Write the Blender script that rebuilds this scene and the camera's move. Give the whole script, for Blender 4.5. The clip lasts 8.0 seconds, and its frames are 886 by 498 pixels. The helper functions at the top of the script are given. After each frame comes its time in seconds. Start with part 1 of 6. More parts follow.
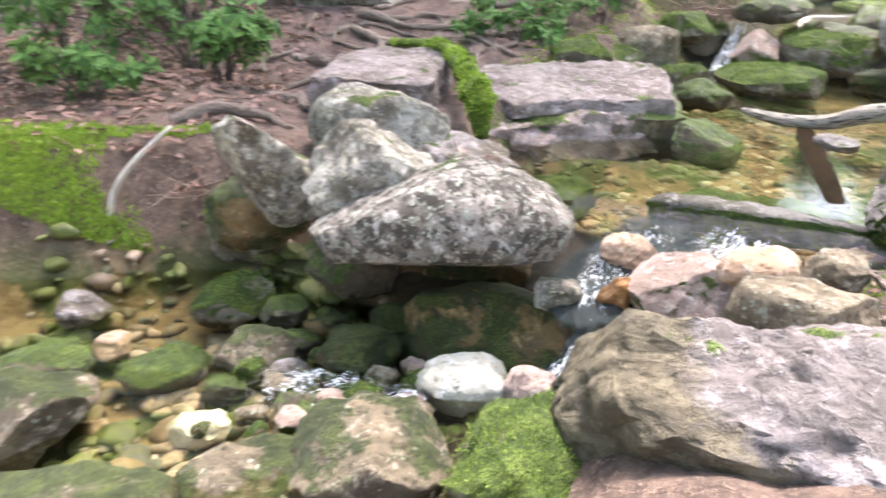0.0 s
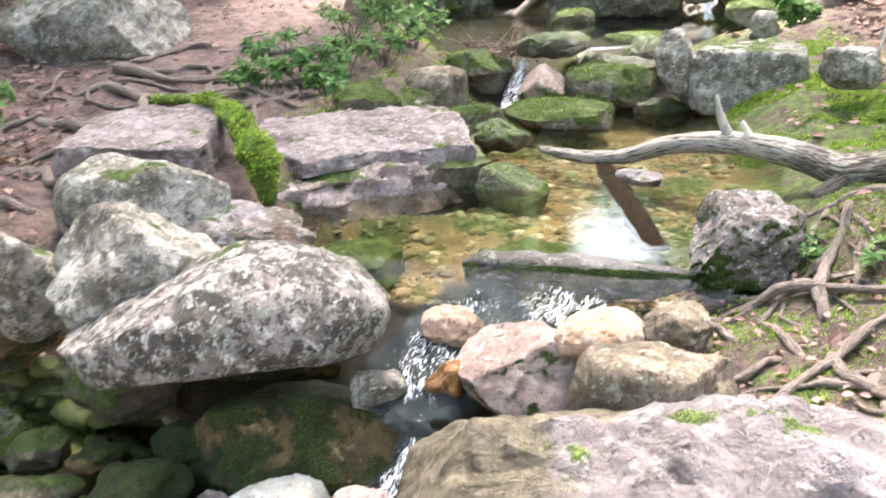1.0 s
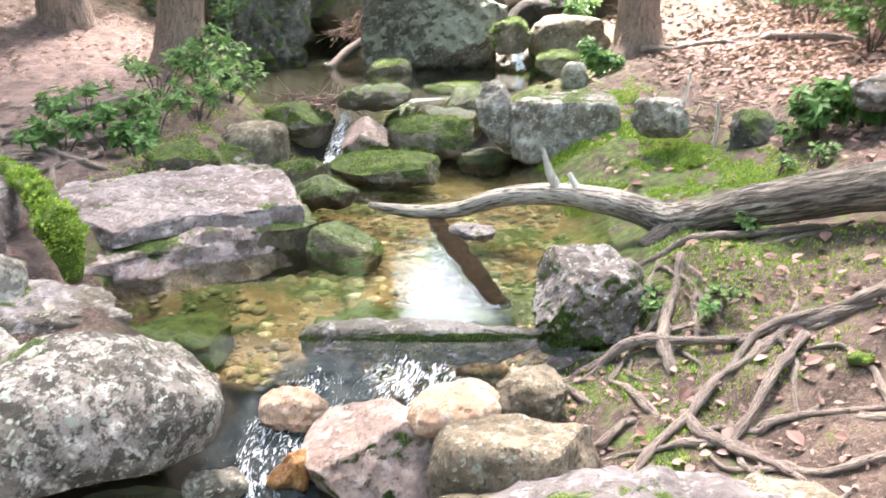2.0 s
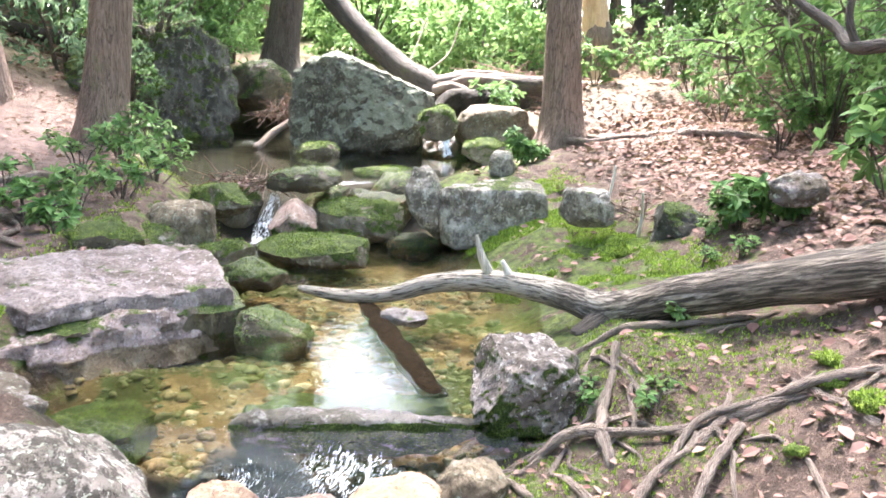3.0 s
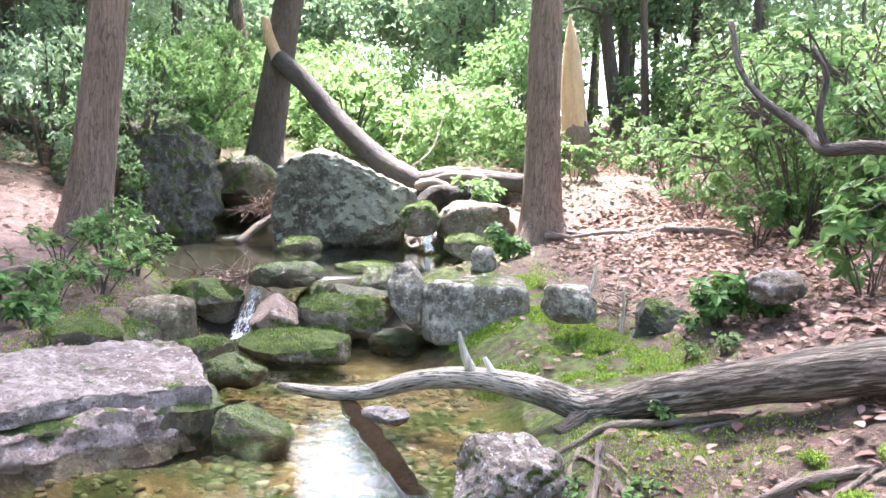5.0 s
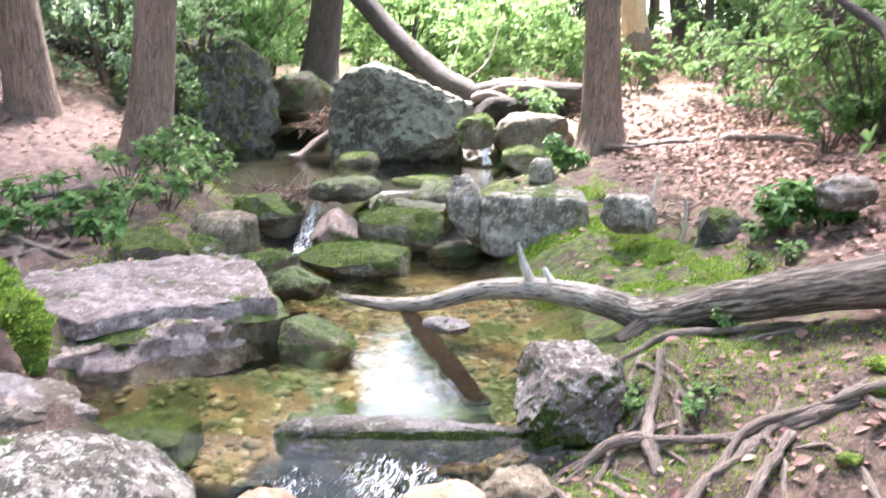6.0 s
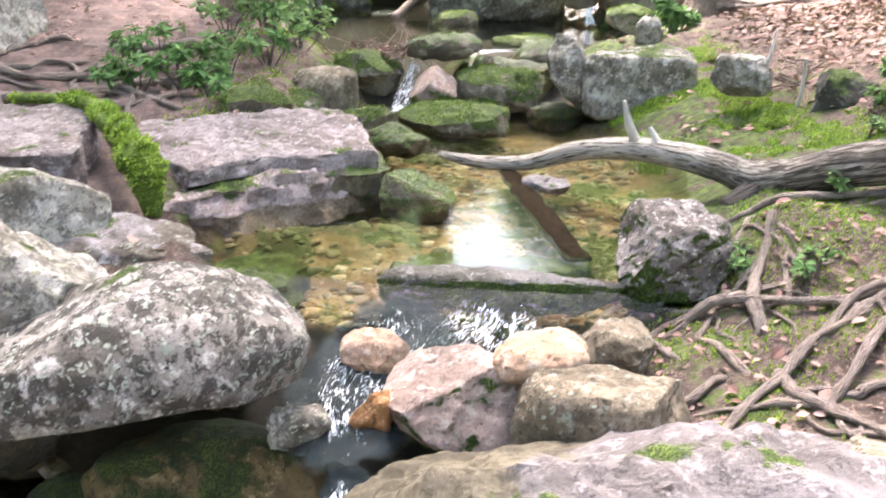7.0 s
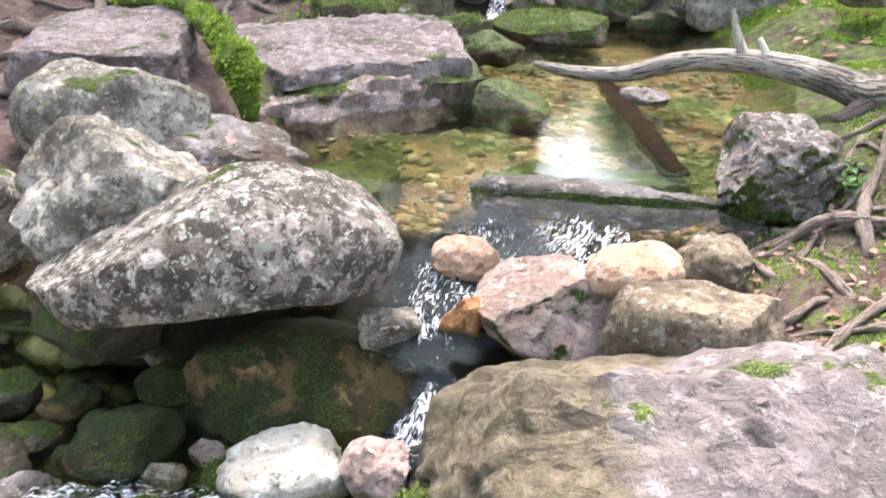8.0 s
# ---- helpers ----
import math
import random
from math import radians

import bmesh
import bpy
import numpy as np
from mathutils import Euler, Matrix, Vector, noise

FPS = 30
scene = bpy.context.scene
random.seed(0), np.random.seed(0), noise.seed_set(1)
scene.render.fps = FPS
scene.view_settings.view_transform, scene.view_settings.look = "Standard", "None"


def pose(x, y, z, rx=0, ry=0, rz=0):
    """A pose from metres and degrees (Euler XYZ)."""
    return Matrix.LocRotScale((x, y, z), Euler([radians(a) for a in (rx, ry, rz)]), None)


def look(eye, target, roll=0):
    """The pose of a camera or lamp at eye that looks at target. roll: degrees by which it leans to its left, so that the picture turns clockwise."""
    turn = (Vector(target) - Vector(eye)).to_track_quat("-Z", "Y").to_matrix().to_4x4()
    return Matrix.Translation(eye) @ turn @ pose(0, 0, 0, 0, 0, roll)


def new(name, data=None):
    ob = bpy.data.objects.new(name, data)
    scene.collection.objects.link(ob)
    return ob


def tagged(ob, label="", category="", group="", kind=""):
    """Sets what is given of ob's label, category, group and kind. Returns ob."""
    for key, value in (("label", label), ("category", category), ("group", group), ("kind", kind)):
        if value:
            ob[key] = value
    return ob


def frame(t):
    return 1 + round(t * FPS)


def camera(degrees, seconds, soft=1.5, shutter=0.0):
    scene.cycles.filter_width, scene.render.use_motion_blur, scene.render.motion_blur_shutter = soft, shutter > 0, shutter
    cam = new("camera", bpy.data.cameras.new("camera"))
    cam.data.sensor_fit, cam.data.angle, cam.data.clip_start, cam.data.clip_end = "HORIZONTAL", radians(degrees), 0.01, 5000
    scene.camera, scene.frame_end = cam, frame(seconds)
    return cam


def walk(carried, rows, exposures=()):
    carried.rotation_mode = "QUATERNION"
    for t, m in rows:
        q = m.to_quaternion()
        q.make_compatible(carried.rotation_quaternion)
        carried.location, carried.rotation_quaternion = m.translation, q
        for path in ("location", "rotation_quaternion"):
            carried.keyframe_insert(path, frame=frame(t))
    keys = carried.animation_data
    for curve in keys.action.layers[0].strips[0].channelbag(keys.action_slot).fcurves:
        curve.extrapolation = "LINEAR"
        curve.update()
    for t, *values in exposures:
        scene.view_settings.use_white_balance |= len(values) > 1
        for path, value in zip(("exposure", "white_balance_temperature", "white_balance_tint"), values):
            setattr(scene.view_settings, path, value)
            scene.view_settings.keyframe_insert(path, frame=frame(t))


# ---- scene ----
cam = camera(54.5, 8.0, soft=1.5, shutter=0.35)
PATH = [
    (0, (0.303, -0.024, 1.398), (0.095, 1.819, 0.65), -1.1),
    (0.5, (0.229, 0.317, 1.356), (0.358, 2.154, 0.577), -0.4),
    (1, (0.279, 0.565, 1.359), (0.539, 2.43, 0.683), -2.0),
    (1.5, (0.309, 0.702, 1.381), (0.768, 2.54, 0.74), -1.2),
    (2, (0.264, 0.805, 1.384), (0.934, 2.595, 0.796), -1.0),
    (2.2, (0.229, 0.82, 1.408), (0.953, 2.601, 0.857), -0.1),
    (3.3, (0.194, 0.886, 1.395), (1.076, 2.646, 1.046), 1.2),
    (3.5, (0.19, 0.892, 1.393), (1.07, 2.661, 1.085), 1.2),
    (4, (0.191, 0.893, 1.392), (1.1, 2.663, 1.186), 1.0),
    (4.2, (0.174, 0.898, 1.42), (1.097, 2.663, 1.234), 1.8),
    (5.3, (0.193, 0.862, 1.418), (1.094, 2.637, 1.224), 1.5),
    (5.5, (0.185, 0.871, 1.391), (1.069, 2.65, 1.162), 1.6),
    (6, (0.186, 0.874, 1.393), (0.968, 2.674, 1.008), 0.3),
    (6.5, (0.152, 0.88, 1.351), (0.823, 2.684, 0.809), 0.4),
    (7, (0.134, 0.89, 1.317), (0.695, 2.687, 0.641), 0.3),
    (7.5, (0.118, 0.899, 1.298), (0.565, 2.689, 0.528), -0.0),
    (8, (0.11, 0.905, 1.282), (0.462, 2.678, 0.426), -0.1),
]
walk(cam, [(t, look(eye, target, roll)) for t, eye, target, roll in PATH],
     exposures=((0.0, 3.66, 6450, 15), (0.5, 3.78, 6500, 15), (1.0, 3.76, 6550, 14), (2.0, 3.72, 6500, 13), (3.5, 3.76, 6150, 15), (5.5, 3.66, 6000, 20), (6.5, 3.68, 6350, 18), (8.0, 3.55, 6500, 16)))
# ---- light ----
world = bpy.data.worlds.new("forest_sky")
scene.world = world
world.use_nodes = True
wt = world.node_tree
sky = wt.nodes.new("ShaderNodeTexSky")
sky.sky_type = "NISHITA"
sky.sun_disc = False
sky.sun_elevation, sky.sun_rotation = radians(60), radians(22)
sky.air_density, sky.dust_density, sky.ozone_density = 1.0, 4.5, 1.0
wt.links.new(sky.outputs[0], wt.nodes["Background"].inputs[0])
wt.nodes["Background"].inputs[1].default_value = 0.11
sun = new("sun", bpy.data.lights.new("sun", "SUN"))
sun.data.energy, sun.data.angle, sun.data.color = 4.8, radians(16), (1.0, 0.93, 0.88)
sun.matrix_world = look((4.1, 10.2, 19.0), (0, 0, 0))


# ---- noise and mesh helpers ----
def lattice(ix, iy, iz, seed):
    h = (ix * 374761393 + iy * 668265263 + iz * 2147483647 + seed * 974711) & 0xFFFFFFFF
    h = ((h ^ (h >> 13)) * 1274126177) & 0xFFFFFFFF
    return ((h ^ (h >> 16)) & 0xFFFF) / 32767.5 - 1.0


def value_noise(p, seed=0):
    p = np.asarray(p, float)
    i = np.floor(p).astype(np.int64)
    f = p - i
    f = f * f * (3 - 2 * f)
    total = 0
    for dx in (0, 1):
        wx = f[:, 0] if dx else 1 - f[:, 0]
        for dy in (0, 1):
            wy = f[:, 1] if dy else 1 - f[:, 1]
            for dz in (0, 1):
                wz = f[:, 2] if dz else 1 - f[:, 2]
                total = total + wx * wy * wz * lattice(i[:, 0] + dx, i[:, 1] + dy, i[:, 2] + dz, seed)
    return total


def fbm(p, seed=0, octaves=4, gain=0.5):
    p = np.asarray(p, float)
    total, amp = 0, 1.0
    for k in range(octaves):
        total = total + amp * value_noise(p * 2 ** k + 17.3 * k, seed + k)
        amp *= gain
    return total


def step(a, b, v):
    k = np.clip((v - a) / (b - a), 0, 1)
    return k * k * (3 - 2 * k)


def mesh_from(name, verts, faces, material, smooth=True):
    me = bpy.data.meshes.new(name)
    me.from_pydata([tuple(v) for v in verts], [], faces)
    if material:
        me.materials.append(material)
    if smooth:
        me.polygons.foreach_set("use_smooth", [True] * len(me.polygons))
    me.update()
    return me


def fast_mesh(name, verts, tris, material, smooth=False):
    """A mesh from numpy arrays of corners and of faces with the same number of corners each."""
    me = bpy.data.meshes.new(name)
    tris = np.asarray(tris, np.int32)
    n, k = tris.shape
    me.vertices.add(len(verts))
    me.vertices.foreach_set("co", np.asarray(verts, np.float32).ravel())
    me.loops.add(n * k)
    me.loops.foreach_set("vertex_index", tris.ravel())
    me.polygons.add(n)
    me.polygons.foreach_set("loop_start", np.arange(0, n * k, k, dtype=np.int32))
    me.polygons.foreach_set("use_smooth", np.full(n, smooth))
    me.update(calc_edges=True)
    me.materials.append(material)
    return me


def child(name, me, parent, label=""):
    ob = new(name, me)
    ob.parent = parent
    return tagged(ob, label)


SPHERES = {}


def sphere(sub):
    if sub not in SPHERES:
        bm = bmesh.new()
        bmesh.ops.create_icosphere(bm, subdivisions=sub, radius=1)
        v = np.array([tuple(a.co) for a in bm.verts])
        f = np.array([[b.index for b in a.verts] for a in bm.faces], np.int32)
        bm.free()
        SPHERES[sub] = (v / np.linalg.norm(v, axis=1)[:, None], f)
    return SPHERES[sub]


def block(cuts=34):
    """The corners and faces of a finely cut cube."""
    if "block" not in SPHERES:
        bm = bmesh.new()
        bmesh.ops.create_cube(bm, size=2)
        bmesh.ops.subdivide_edges(bm, edges=bm.edges[:], cuts=cuts, use_grid_fill=True)
        v = np.array([tuple(a.co) for a in bm.verts])
        f = np.array([[b.index for b in a.verts] for a in bm.faces], np.int32)
        bm.free()
        SPHERES["block"] = (v, f)
    return SPHERES["block"]


def tube_arrays(points, radii, sides=10, rough=0.06, seed=0, steps=6, freq=6.0, stretch=1.0):
    """Corners and faces of a knobbly tube through the points."""
    pts = np.array(points, float)
    rad = np.array(radii, float)
    n = len(pts)
    tt, out, rr = np.arange(n), [], []
    for i in range(n - 1):
        p0, p1, p2, p3 = pts[max(i - 1, 0)], pts[i], pts[i + 1], pts[min(i + 2, n - 1)]
        for k in range(steps):
            u = k / steps
            out.append(0.5 * (2 * p1 + (p2 - p0) * u + (2 * p0 - 5 * p1 + 4 * p2 - p3) * u * u + (3 * p1 - p0 - 3 * p2 + p3) * u ** 3))
            rr.append(rad[i] * (1 - u) + rad[i + 1] * u)
    out.append(pts[-1])
    rr.append(rad[-1])
    c, rr = np.array(out), np.array(rr)
    d = np.gradient(c, axis=0)
    d /= np.linalg.norm(d, axis=1)[:, None] + 1e-9
    up = np.array([0.0, 0.0, 1.0]) if abs(d[0][2]) < 0.9 else np.array([1.0, 0.0, 0.0])
    verts = []
    side = np.cross(d[0], up)
    side /= np.linalg.norm(side)
    for i in range(len(c)):
        side = side - d[i] * (side @ d[i])
        side /= np.linalg.norm(side)
        other = np.cross(d[i], side)
        a = np.arange(sides) * 2 * math.pi / sides
        verts.append(c[i] + (np.cos(a)[:, None] * side + np.sin(a)[:, None] * other) * rr[i])
    verts = np.concatenate(verts)
    centre = np.repeat(c, sides, axis=0)
    away = verts - centre
    k = 1 + rough * fbm(verts * freq * np.array([1, 1, stretch]), seed, 3) + 0.5 * rough * np.repeat(fbm(c * 2.0, seed + 9, 2), sides)
    verts = centre + away * k[:, None]
    faces = []
    m = len(c)
    for i in range(m - 1):
        for j in range(sides):
            a, b = i * sides + j, i * sides + (j + 1) % sides
            faces.append((a, b, b + sides, a + sides))
    tips = [tuple(reversed(range(sides))), tuple(range((m - 1) * sides, m * sides))]
    return verts, faces, tips


def along_grain(me, v, sides, radius):
    """Gives a tube's mesh the coordinates of its grain: the run along it, and round it."""
    rings = v.reshape(-1, sides, 3).mean(1)
    run = np.concatenate([[0], np.cumsum(np.linalg.norm(np.diff(rings, axis=0), axis=1))])
    a = np.tile(np.arange(sides), len(rings)) * 2 * math.pi / sides
    co = np.stack([np.repeat(run, sides), np.cos(a) * radius, np.sin(a) * radius], 1)
    lay = me.attributes.new("along", "FLOAT_VECTOR", "POINT")
    lay.data.foreach_set("vector", co.astype(np.float32).ravel())


def tube(name, points, radii, material, **more):
    v, f, tips = tube_arrays(points, radii, **more)
    me = mesh_from(name, v, f + tips, material)
    along_grain(me, v, len(tips[0]), max(radii))
    return me


# ---- materials ----
def shader(name):
    m = bpy.data.materials.new(name)
    m.use_nodes = True
    t = m.node_tree
    return m, t, t.nodes["Principled BSDF"]


def node(t, kind, **values):
    n = t.nodes.new(kind)
    for k, v in values.items():
        n.inputs[k.replace("_", " ")].default_value = v
    return n


def coords(t, kind="Object", spread=True, scale=(1, 1, 1)):
    """Coordinates in metres, moved by a chance amount for each object."""
    c = t.nodes.new("ShaderNodeTexCoord")
    m = t.nodes.new("ShaderNodeMapping")
    m.inputs["Scale"].default_value = scale
    t.links.new(c.outputs[kind], m.inputs["Vector"])
    if spread:
        info = t.nodes.new("ShaderNodeObjectInfo")
        k = t.nodes.new("ShaderNodeMath")
        k.operation = "MULTIPLY"
        k.inputs[1].default_value = 37.0
        t.links.new(info.outputs["Random"], k.inputs[0])
        t.links.new(k.outputs[0], m.inputs["Location"])
    return m.outputs[0]


def noisy(t, where, scale, detail=5.0, rough=0.6, distort=0.0):
    n = node(t, "ShaderNodeTexNoise", Scale=scale, Detail=detail, Roughness=rough, Distortion=distort)
    t.links.new(where, n.inputs["Vector"])
    return n.outputs["Fac"]


def ramp(t, fac, lo, hi):
    n = t.nodes.new("ShaderNodeMapRange")
    n.interpolation_type = "SMOOTHSTEP"
    n.inputs["From Min"].default_value, n.inputs["From Max"].default_value = lo, hi
    t.links.new(fac, n.inputs["Value"])
    return n.outputs[0]


def calc(t, op, a, b):
    n = t.nodes.new("ShaderNodeMath")
    n.operation = op
    for i, v in enumerate((a, b)):
        if isinstance(v, (int, float)):
            n.inputs[i].default_value = v
        else:
            t.links.new(v, n.inputs[i])
    return n.outputs[0]


def blend(t, fac, a, b):
    n = t.nodes.new("ShaderNodeMix")
    n.data_type = "RGBA"
    if isinstance(fac, (int, float)):
        n.inputs["Factor"].default_value = fac
    else:
        t.links.new(fac, n.inputs["Factor"])
    for s, v in ((n.inputs[6], a), (n.inputs[7], b)):
        if isinstance(v, tuple):
            s.default_value = (*v, 1)
        else:
            t.links.new(v, s)
    return n.outputs[2]


def bumped(t, bsdf, height, strength, distance):
    n = node(t, "ShaderNodeBump", Strength=strength, Distance=distance)
    t.links.new(height, n.inputs["Height"])
    t.links.new(n.outputs[0], bsdf.inputs["Normal"])
    return n


def up_facing(t):
    g = t.nodes.new("ShaderNodeNewGeometry")
    s = t.nodes.new("ShaderNodeSeparateXYZ")
    t.links.new(g.outputs["Normal"], s.inputs[0])
    return s.outputs[2]


MOSS = ((0.05, 0.085, 0.014), (0.2, 0.27, 0.05))


def stone_material(name, light, dark, speck, lichen=0.0, lichen_colour=(0.42, 0.45, 0.36), moss=0.0, rough=0.85, moss_colours=MOSS, veins=0.0, stain=None, moss_up=0.28):
    m, t, b = shader(name)
    w = coords(t)
    big, mid, fine = noisy(t, w, 3.0, 6), noisy(t, w, 14.0, 8, 0.72, 0.3), noisy(t, w, 80.0, 5, 0.75)
    col = blend(t, ramp(t, big, 0.4, 0.6), dark, light)
    col = blend(t, ramp(t, mid, 0.52, 0.62), col, speck)
    pits = ramp(t, noisy(t, w, 30.0, 5, 0.7, 0.5), 0.56, 0.66)
    col = blend(t, calc(t, "MULTIPLY", pits, 0.75), col, tuple(c * 0.4 for c in dark))
    grain = ramp(t, fine, 0.52, 0.64)
    col = blend(t, calc(t, "MULTIPLY", grain, 0.5), col, tuple(c * 0.35 for c in dark))
    height = calc(t, "ADD", calc(t, "MULTIPLY", mid, 1.2), calc(t, "MULTIPLY", fine, 0.5))
    height = calc(t, "SUBTRACT", height, calc(t, "MULTIPLY", pits, 0.35))
    if veins:
        v = noisy(t, coords(t, scale=(1.0, 1.0, 2.4)), 2.6, 3, 0.5, 1.0)
        ridge = ramp(t, v, 0.4, 0.62)
        col = blend(t, calc(t, "MULTIPLY", calc(t, "SUBTRACT", 1.0, ridge), veins), col, tuple(c * 0.55 for c in dark))
        height = calc(t, "ADD", height, calc(t, "MULTIPLY", ridge, 0.7))
    if lichen:
        warp = t.nodes.new("ShaderNodeVectorMath")
        warp.operation = "MULTIPLY_ADD"
        wn = node(t, "ShaderNodeTexNoise", Scale=38.0, Detail=4.0)
        t.links.new(w, wn.inputs["Vector"])
        t.links.new(wn.outputs["Color"], warp.inputs[0])
        warp.inputs[1].default_value = (0.07, 0.07, 0.07)
        t.links.new(w, warp.inputs[2])
        crust = ramp(t, noisy(t, warp.outputs[0], 15.0, 8, 0.74), 0.49, 0.54)
        col = blend(t, calc(t, "MULTIPLY", crust, min(0.85, lichen)), col, tuple(0.36 * c for c in dark))
        for scale, size, share in ((15.0, 0.27, 0.26), (42.0, 0.4, 0.55)):
            v = node(t, "ShaderNodeTexVoronoi", Scale=scale)
            t.links.new(warp.outputs[0], v.inputs["Vector"])
            pick = t.nodes.new("ShaderNodeSeparateColor")
            t.links.new(v.outputs["Color"], pick.inputs[0])
            spot = calc(t, "MULTIPLY", ramp(t, v.outputs["Distance"], size, size - 0.1), ramp(t, pick.outputs[0], 1 - share * lichen, 1.03 - share * lichen))
            tint = blend(t, pick.outputs[1], lichen_colour, tuple(0.62 * c for c in lichen_colour))
            col = blend(t, calc(t, "MULTIPLY", spot, 0.9), col, tint)
            height = calc(t, "ADD", height, calc(t, "MULTIPLY", spot, 0.25))
        height = calc(t, "ADD", height, calc(t, "MULTIPLY", crust, 0.3))
    if stain:
        c = t.nodes.new("ShaderNodeTexCoord")
        x = t.nodes.new("ShaderNodeSeparateXYZ")
        t.links.new(c.outputs["Object"], x.inputs[0])
        edge = calc(t, "ADD", calc(t, "MULTIPLY", noisy(t, w, 3.0, 7, 0.65), 0.7), calc(t, "MULTIPLY", x.outputs[0], -0.55))
        edge = calc(t, "ADD", edge, calc(t, "MULTIPLY", x.outputs[2], -0.9))
        film = blend(t, ramp(t, noisy(t, w, 12.0, 6, 0.7), 0.42, 0.6), (0.07, 0.058, 0.034), (0.15, 0.125, 0.078))
        col = blend(t, calc(t, "MULTIPLY", ramp(t, edge, stain, stain + 0.14), 0.9), col, film)
    if moss:
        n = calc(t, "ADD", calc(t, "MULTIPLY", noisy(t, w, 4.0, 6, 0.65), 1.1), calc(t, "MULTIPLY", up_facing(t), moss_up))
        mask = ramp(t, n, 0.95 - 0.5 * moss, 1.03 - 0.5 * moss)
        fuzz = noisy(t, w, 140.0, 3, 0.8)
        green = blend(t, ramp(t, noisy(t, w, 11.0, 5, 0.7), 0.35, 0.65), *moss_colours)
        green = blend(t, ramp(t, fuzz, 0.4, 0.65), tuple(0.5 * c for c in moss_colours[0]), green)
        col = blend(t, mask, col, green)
        height = calc(t, "ADD", height, calc(t, "MULTIPLY", mask, calc(t, "ADD", 0.3, fuzz)))
    t.links.new(col, b.inputs["Base Color"])
    r = ramp(t, mid, 0.2, 0.8)
    t.links.new(calc(t, "ADD", calc(t, "MULTIPLY", r, 0.12), rough - 0.08), b.inputs["Roughness"])
    b.inputs["Specular IOR Level"].default_value = 0.3 if rough > 0.7 else 0.5
    bumped(t, b, height, 0.8, 0.022)
    return m


GRANITE = stone_material("lichened_granite", (0.34, 0.3, 0.27), (0.12, 0.105, 0.085), (0.6, 0.55, 0.51), lichen=0.85, lichen_colour=(0.5, 0.53, 0.44), moss=0.12)
GRANITE_PALE = stone_material("pale_lichened_granite", (0.46, 0.43, 0.38), (0.2, 0.175, 0.14), (0.6, 0.57, 0.51), lichen=0.6, lichen_colour=(0.55, 0.53, 0.38), moss=0.22)
GNEISS = stone_material("grey_gneiss", (0.35, 0.31, 0.315), (0.16, 0.13, 0.1), (0.45, 0.405, 0.41), lichen=0.25, moss=0.03, veins=0.3)
SLATE = stone_material("grey_slab_stone", (0.38, 0.315, 0.305), (0.21, 0.165, 0.15), (0.44, 0.375, 0.37), lichen=0.4, lichen_colour=(0.56, 0.5, 0.49), moss=0.06)
PINK = stone_material("pink_granite", (0.5, 0.37, 0.32), (0.34, 0.24, 0.2), (0.58, 0.48, 0.43), lichen=0.15, moss=0.8, moss_up=-0.25)
ORANGE = stone_material("orange_sandstone", (0.6, 0.42, 0.31), (0.47, 0.3, 0.2), (0.66, 0.5, 0.4))
# near-black, for the shade in the hollow under the rotten log
CAVITY_SHADE = stone_material("black_cavity_shade", (0.03, 0.023, 0.016), (0.012, 0.009, 0.006), (0.05, 0.04, 0.028))
WET_ORANGE = stone_material("wet_orange_stone", (0.5, 0.25, 0.09), (0.3, 0.13, 0.045), (0.58, 0.34, 0.16), rough=0.35)
ALGAE = stone_material("algae_covered_stone", (0.2, 0.16, 0.06), (0.1, 0.075, 0.03), (0.3, 0.24, 0.1), moss=1.1, moss_up=0.2, rough=0.7, moss_colours=((0.06, 0.1, 0.01), (0.16, 0.23, 0.025)))
QUARTZ = stone_material("pale_quartz", (0.75, 0.71, 0.62), (0.58, 0.52, 0.42), (0.8, 0.78, 0.72), rough=0.5)
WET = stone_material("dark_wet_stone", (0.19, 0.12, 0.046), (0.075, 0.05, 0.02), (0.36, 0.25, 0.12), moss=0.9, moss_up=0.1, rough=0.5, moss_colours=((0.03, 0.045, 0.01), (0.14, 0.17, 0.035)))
BROWN = stone_material("brown_stone", (0.3, 0.24, 0.17), (0.16, 0.125, 0.085), (0.42, 0.37, 0.29), lichen=0.4, moss=0.55, moss_up=-0.12)
MOSSY = stone_material("mossy_stone", (0.26, 0.22, 0.17), (0.12, 0.1, 0.07), (0.33, 0.3, 0.25), moss=0.72)
MOSSY_WET = stone_material("mossy_wet_stone", (0.16, 0.13, 0.08), (0.07, 0.055, 0.035), (0.22, 0.18, 0.12), moss=0.62, rough=0.5)
MOSS_BRIGHT = stone_material("thick_bright_moss", (0.22, 0.18, 0.12), (0.1, 0.08, 0.05), (0.3, 0.26, 0.2), moss=1.15, moss_colours=((0.1, 0.17, 0.018), (0.38, 0.5, 0.07)))
SILL = stone_material("grey_mossy_sill_stone", (0.27, 0.245, 0.23), (0.13, 0.115, 0.09), (0.34, 0.31, 0.3), lichen=0.15, moss=1.1, moss_up=-0.4)
STAINED_GNEISS = stone_material("stained_grey_gneiss", (0.25, 0.222, 0.225), (0.16, 0.136, 0.13), (0.34, 0.305, 0.31), moss=0.03, veins=0.4, stain=0.2)
OLIVE = stone_material("olive_brown_wet_stone", (0.2, 0.155, 0.1), (0.085, 0.065, 0.04), (0.32, 0.27, 0.21), lichen=0.2, moss=0.48, rough=0.6, moss_colours=((0.03, 0.045, 0.01), (0.12, 0.15, 0.03)))
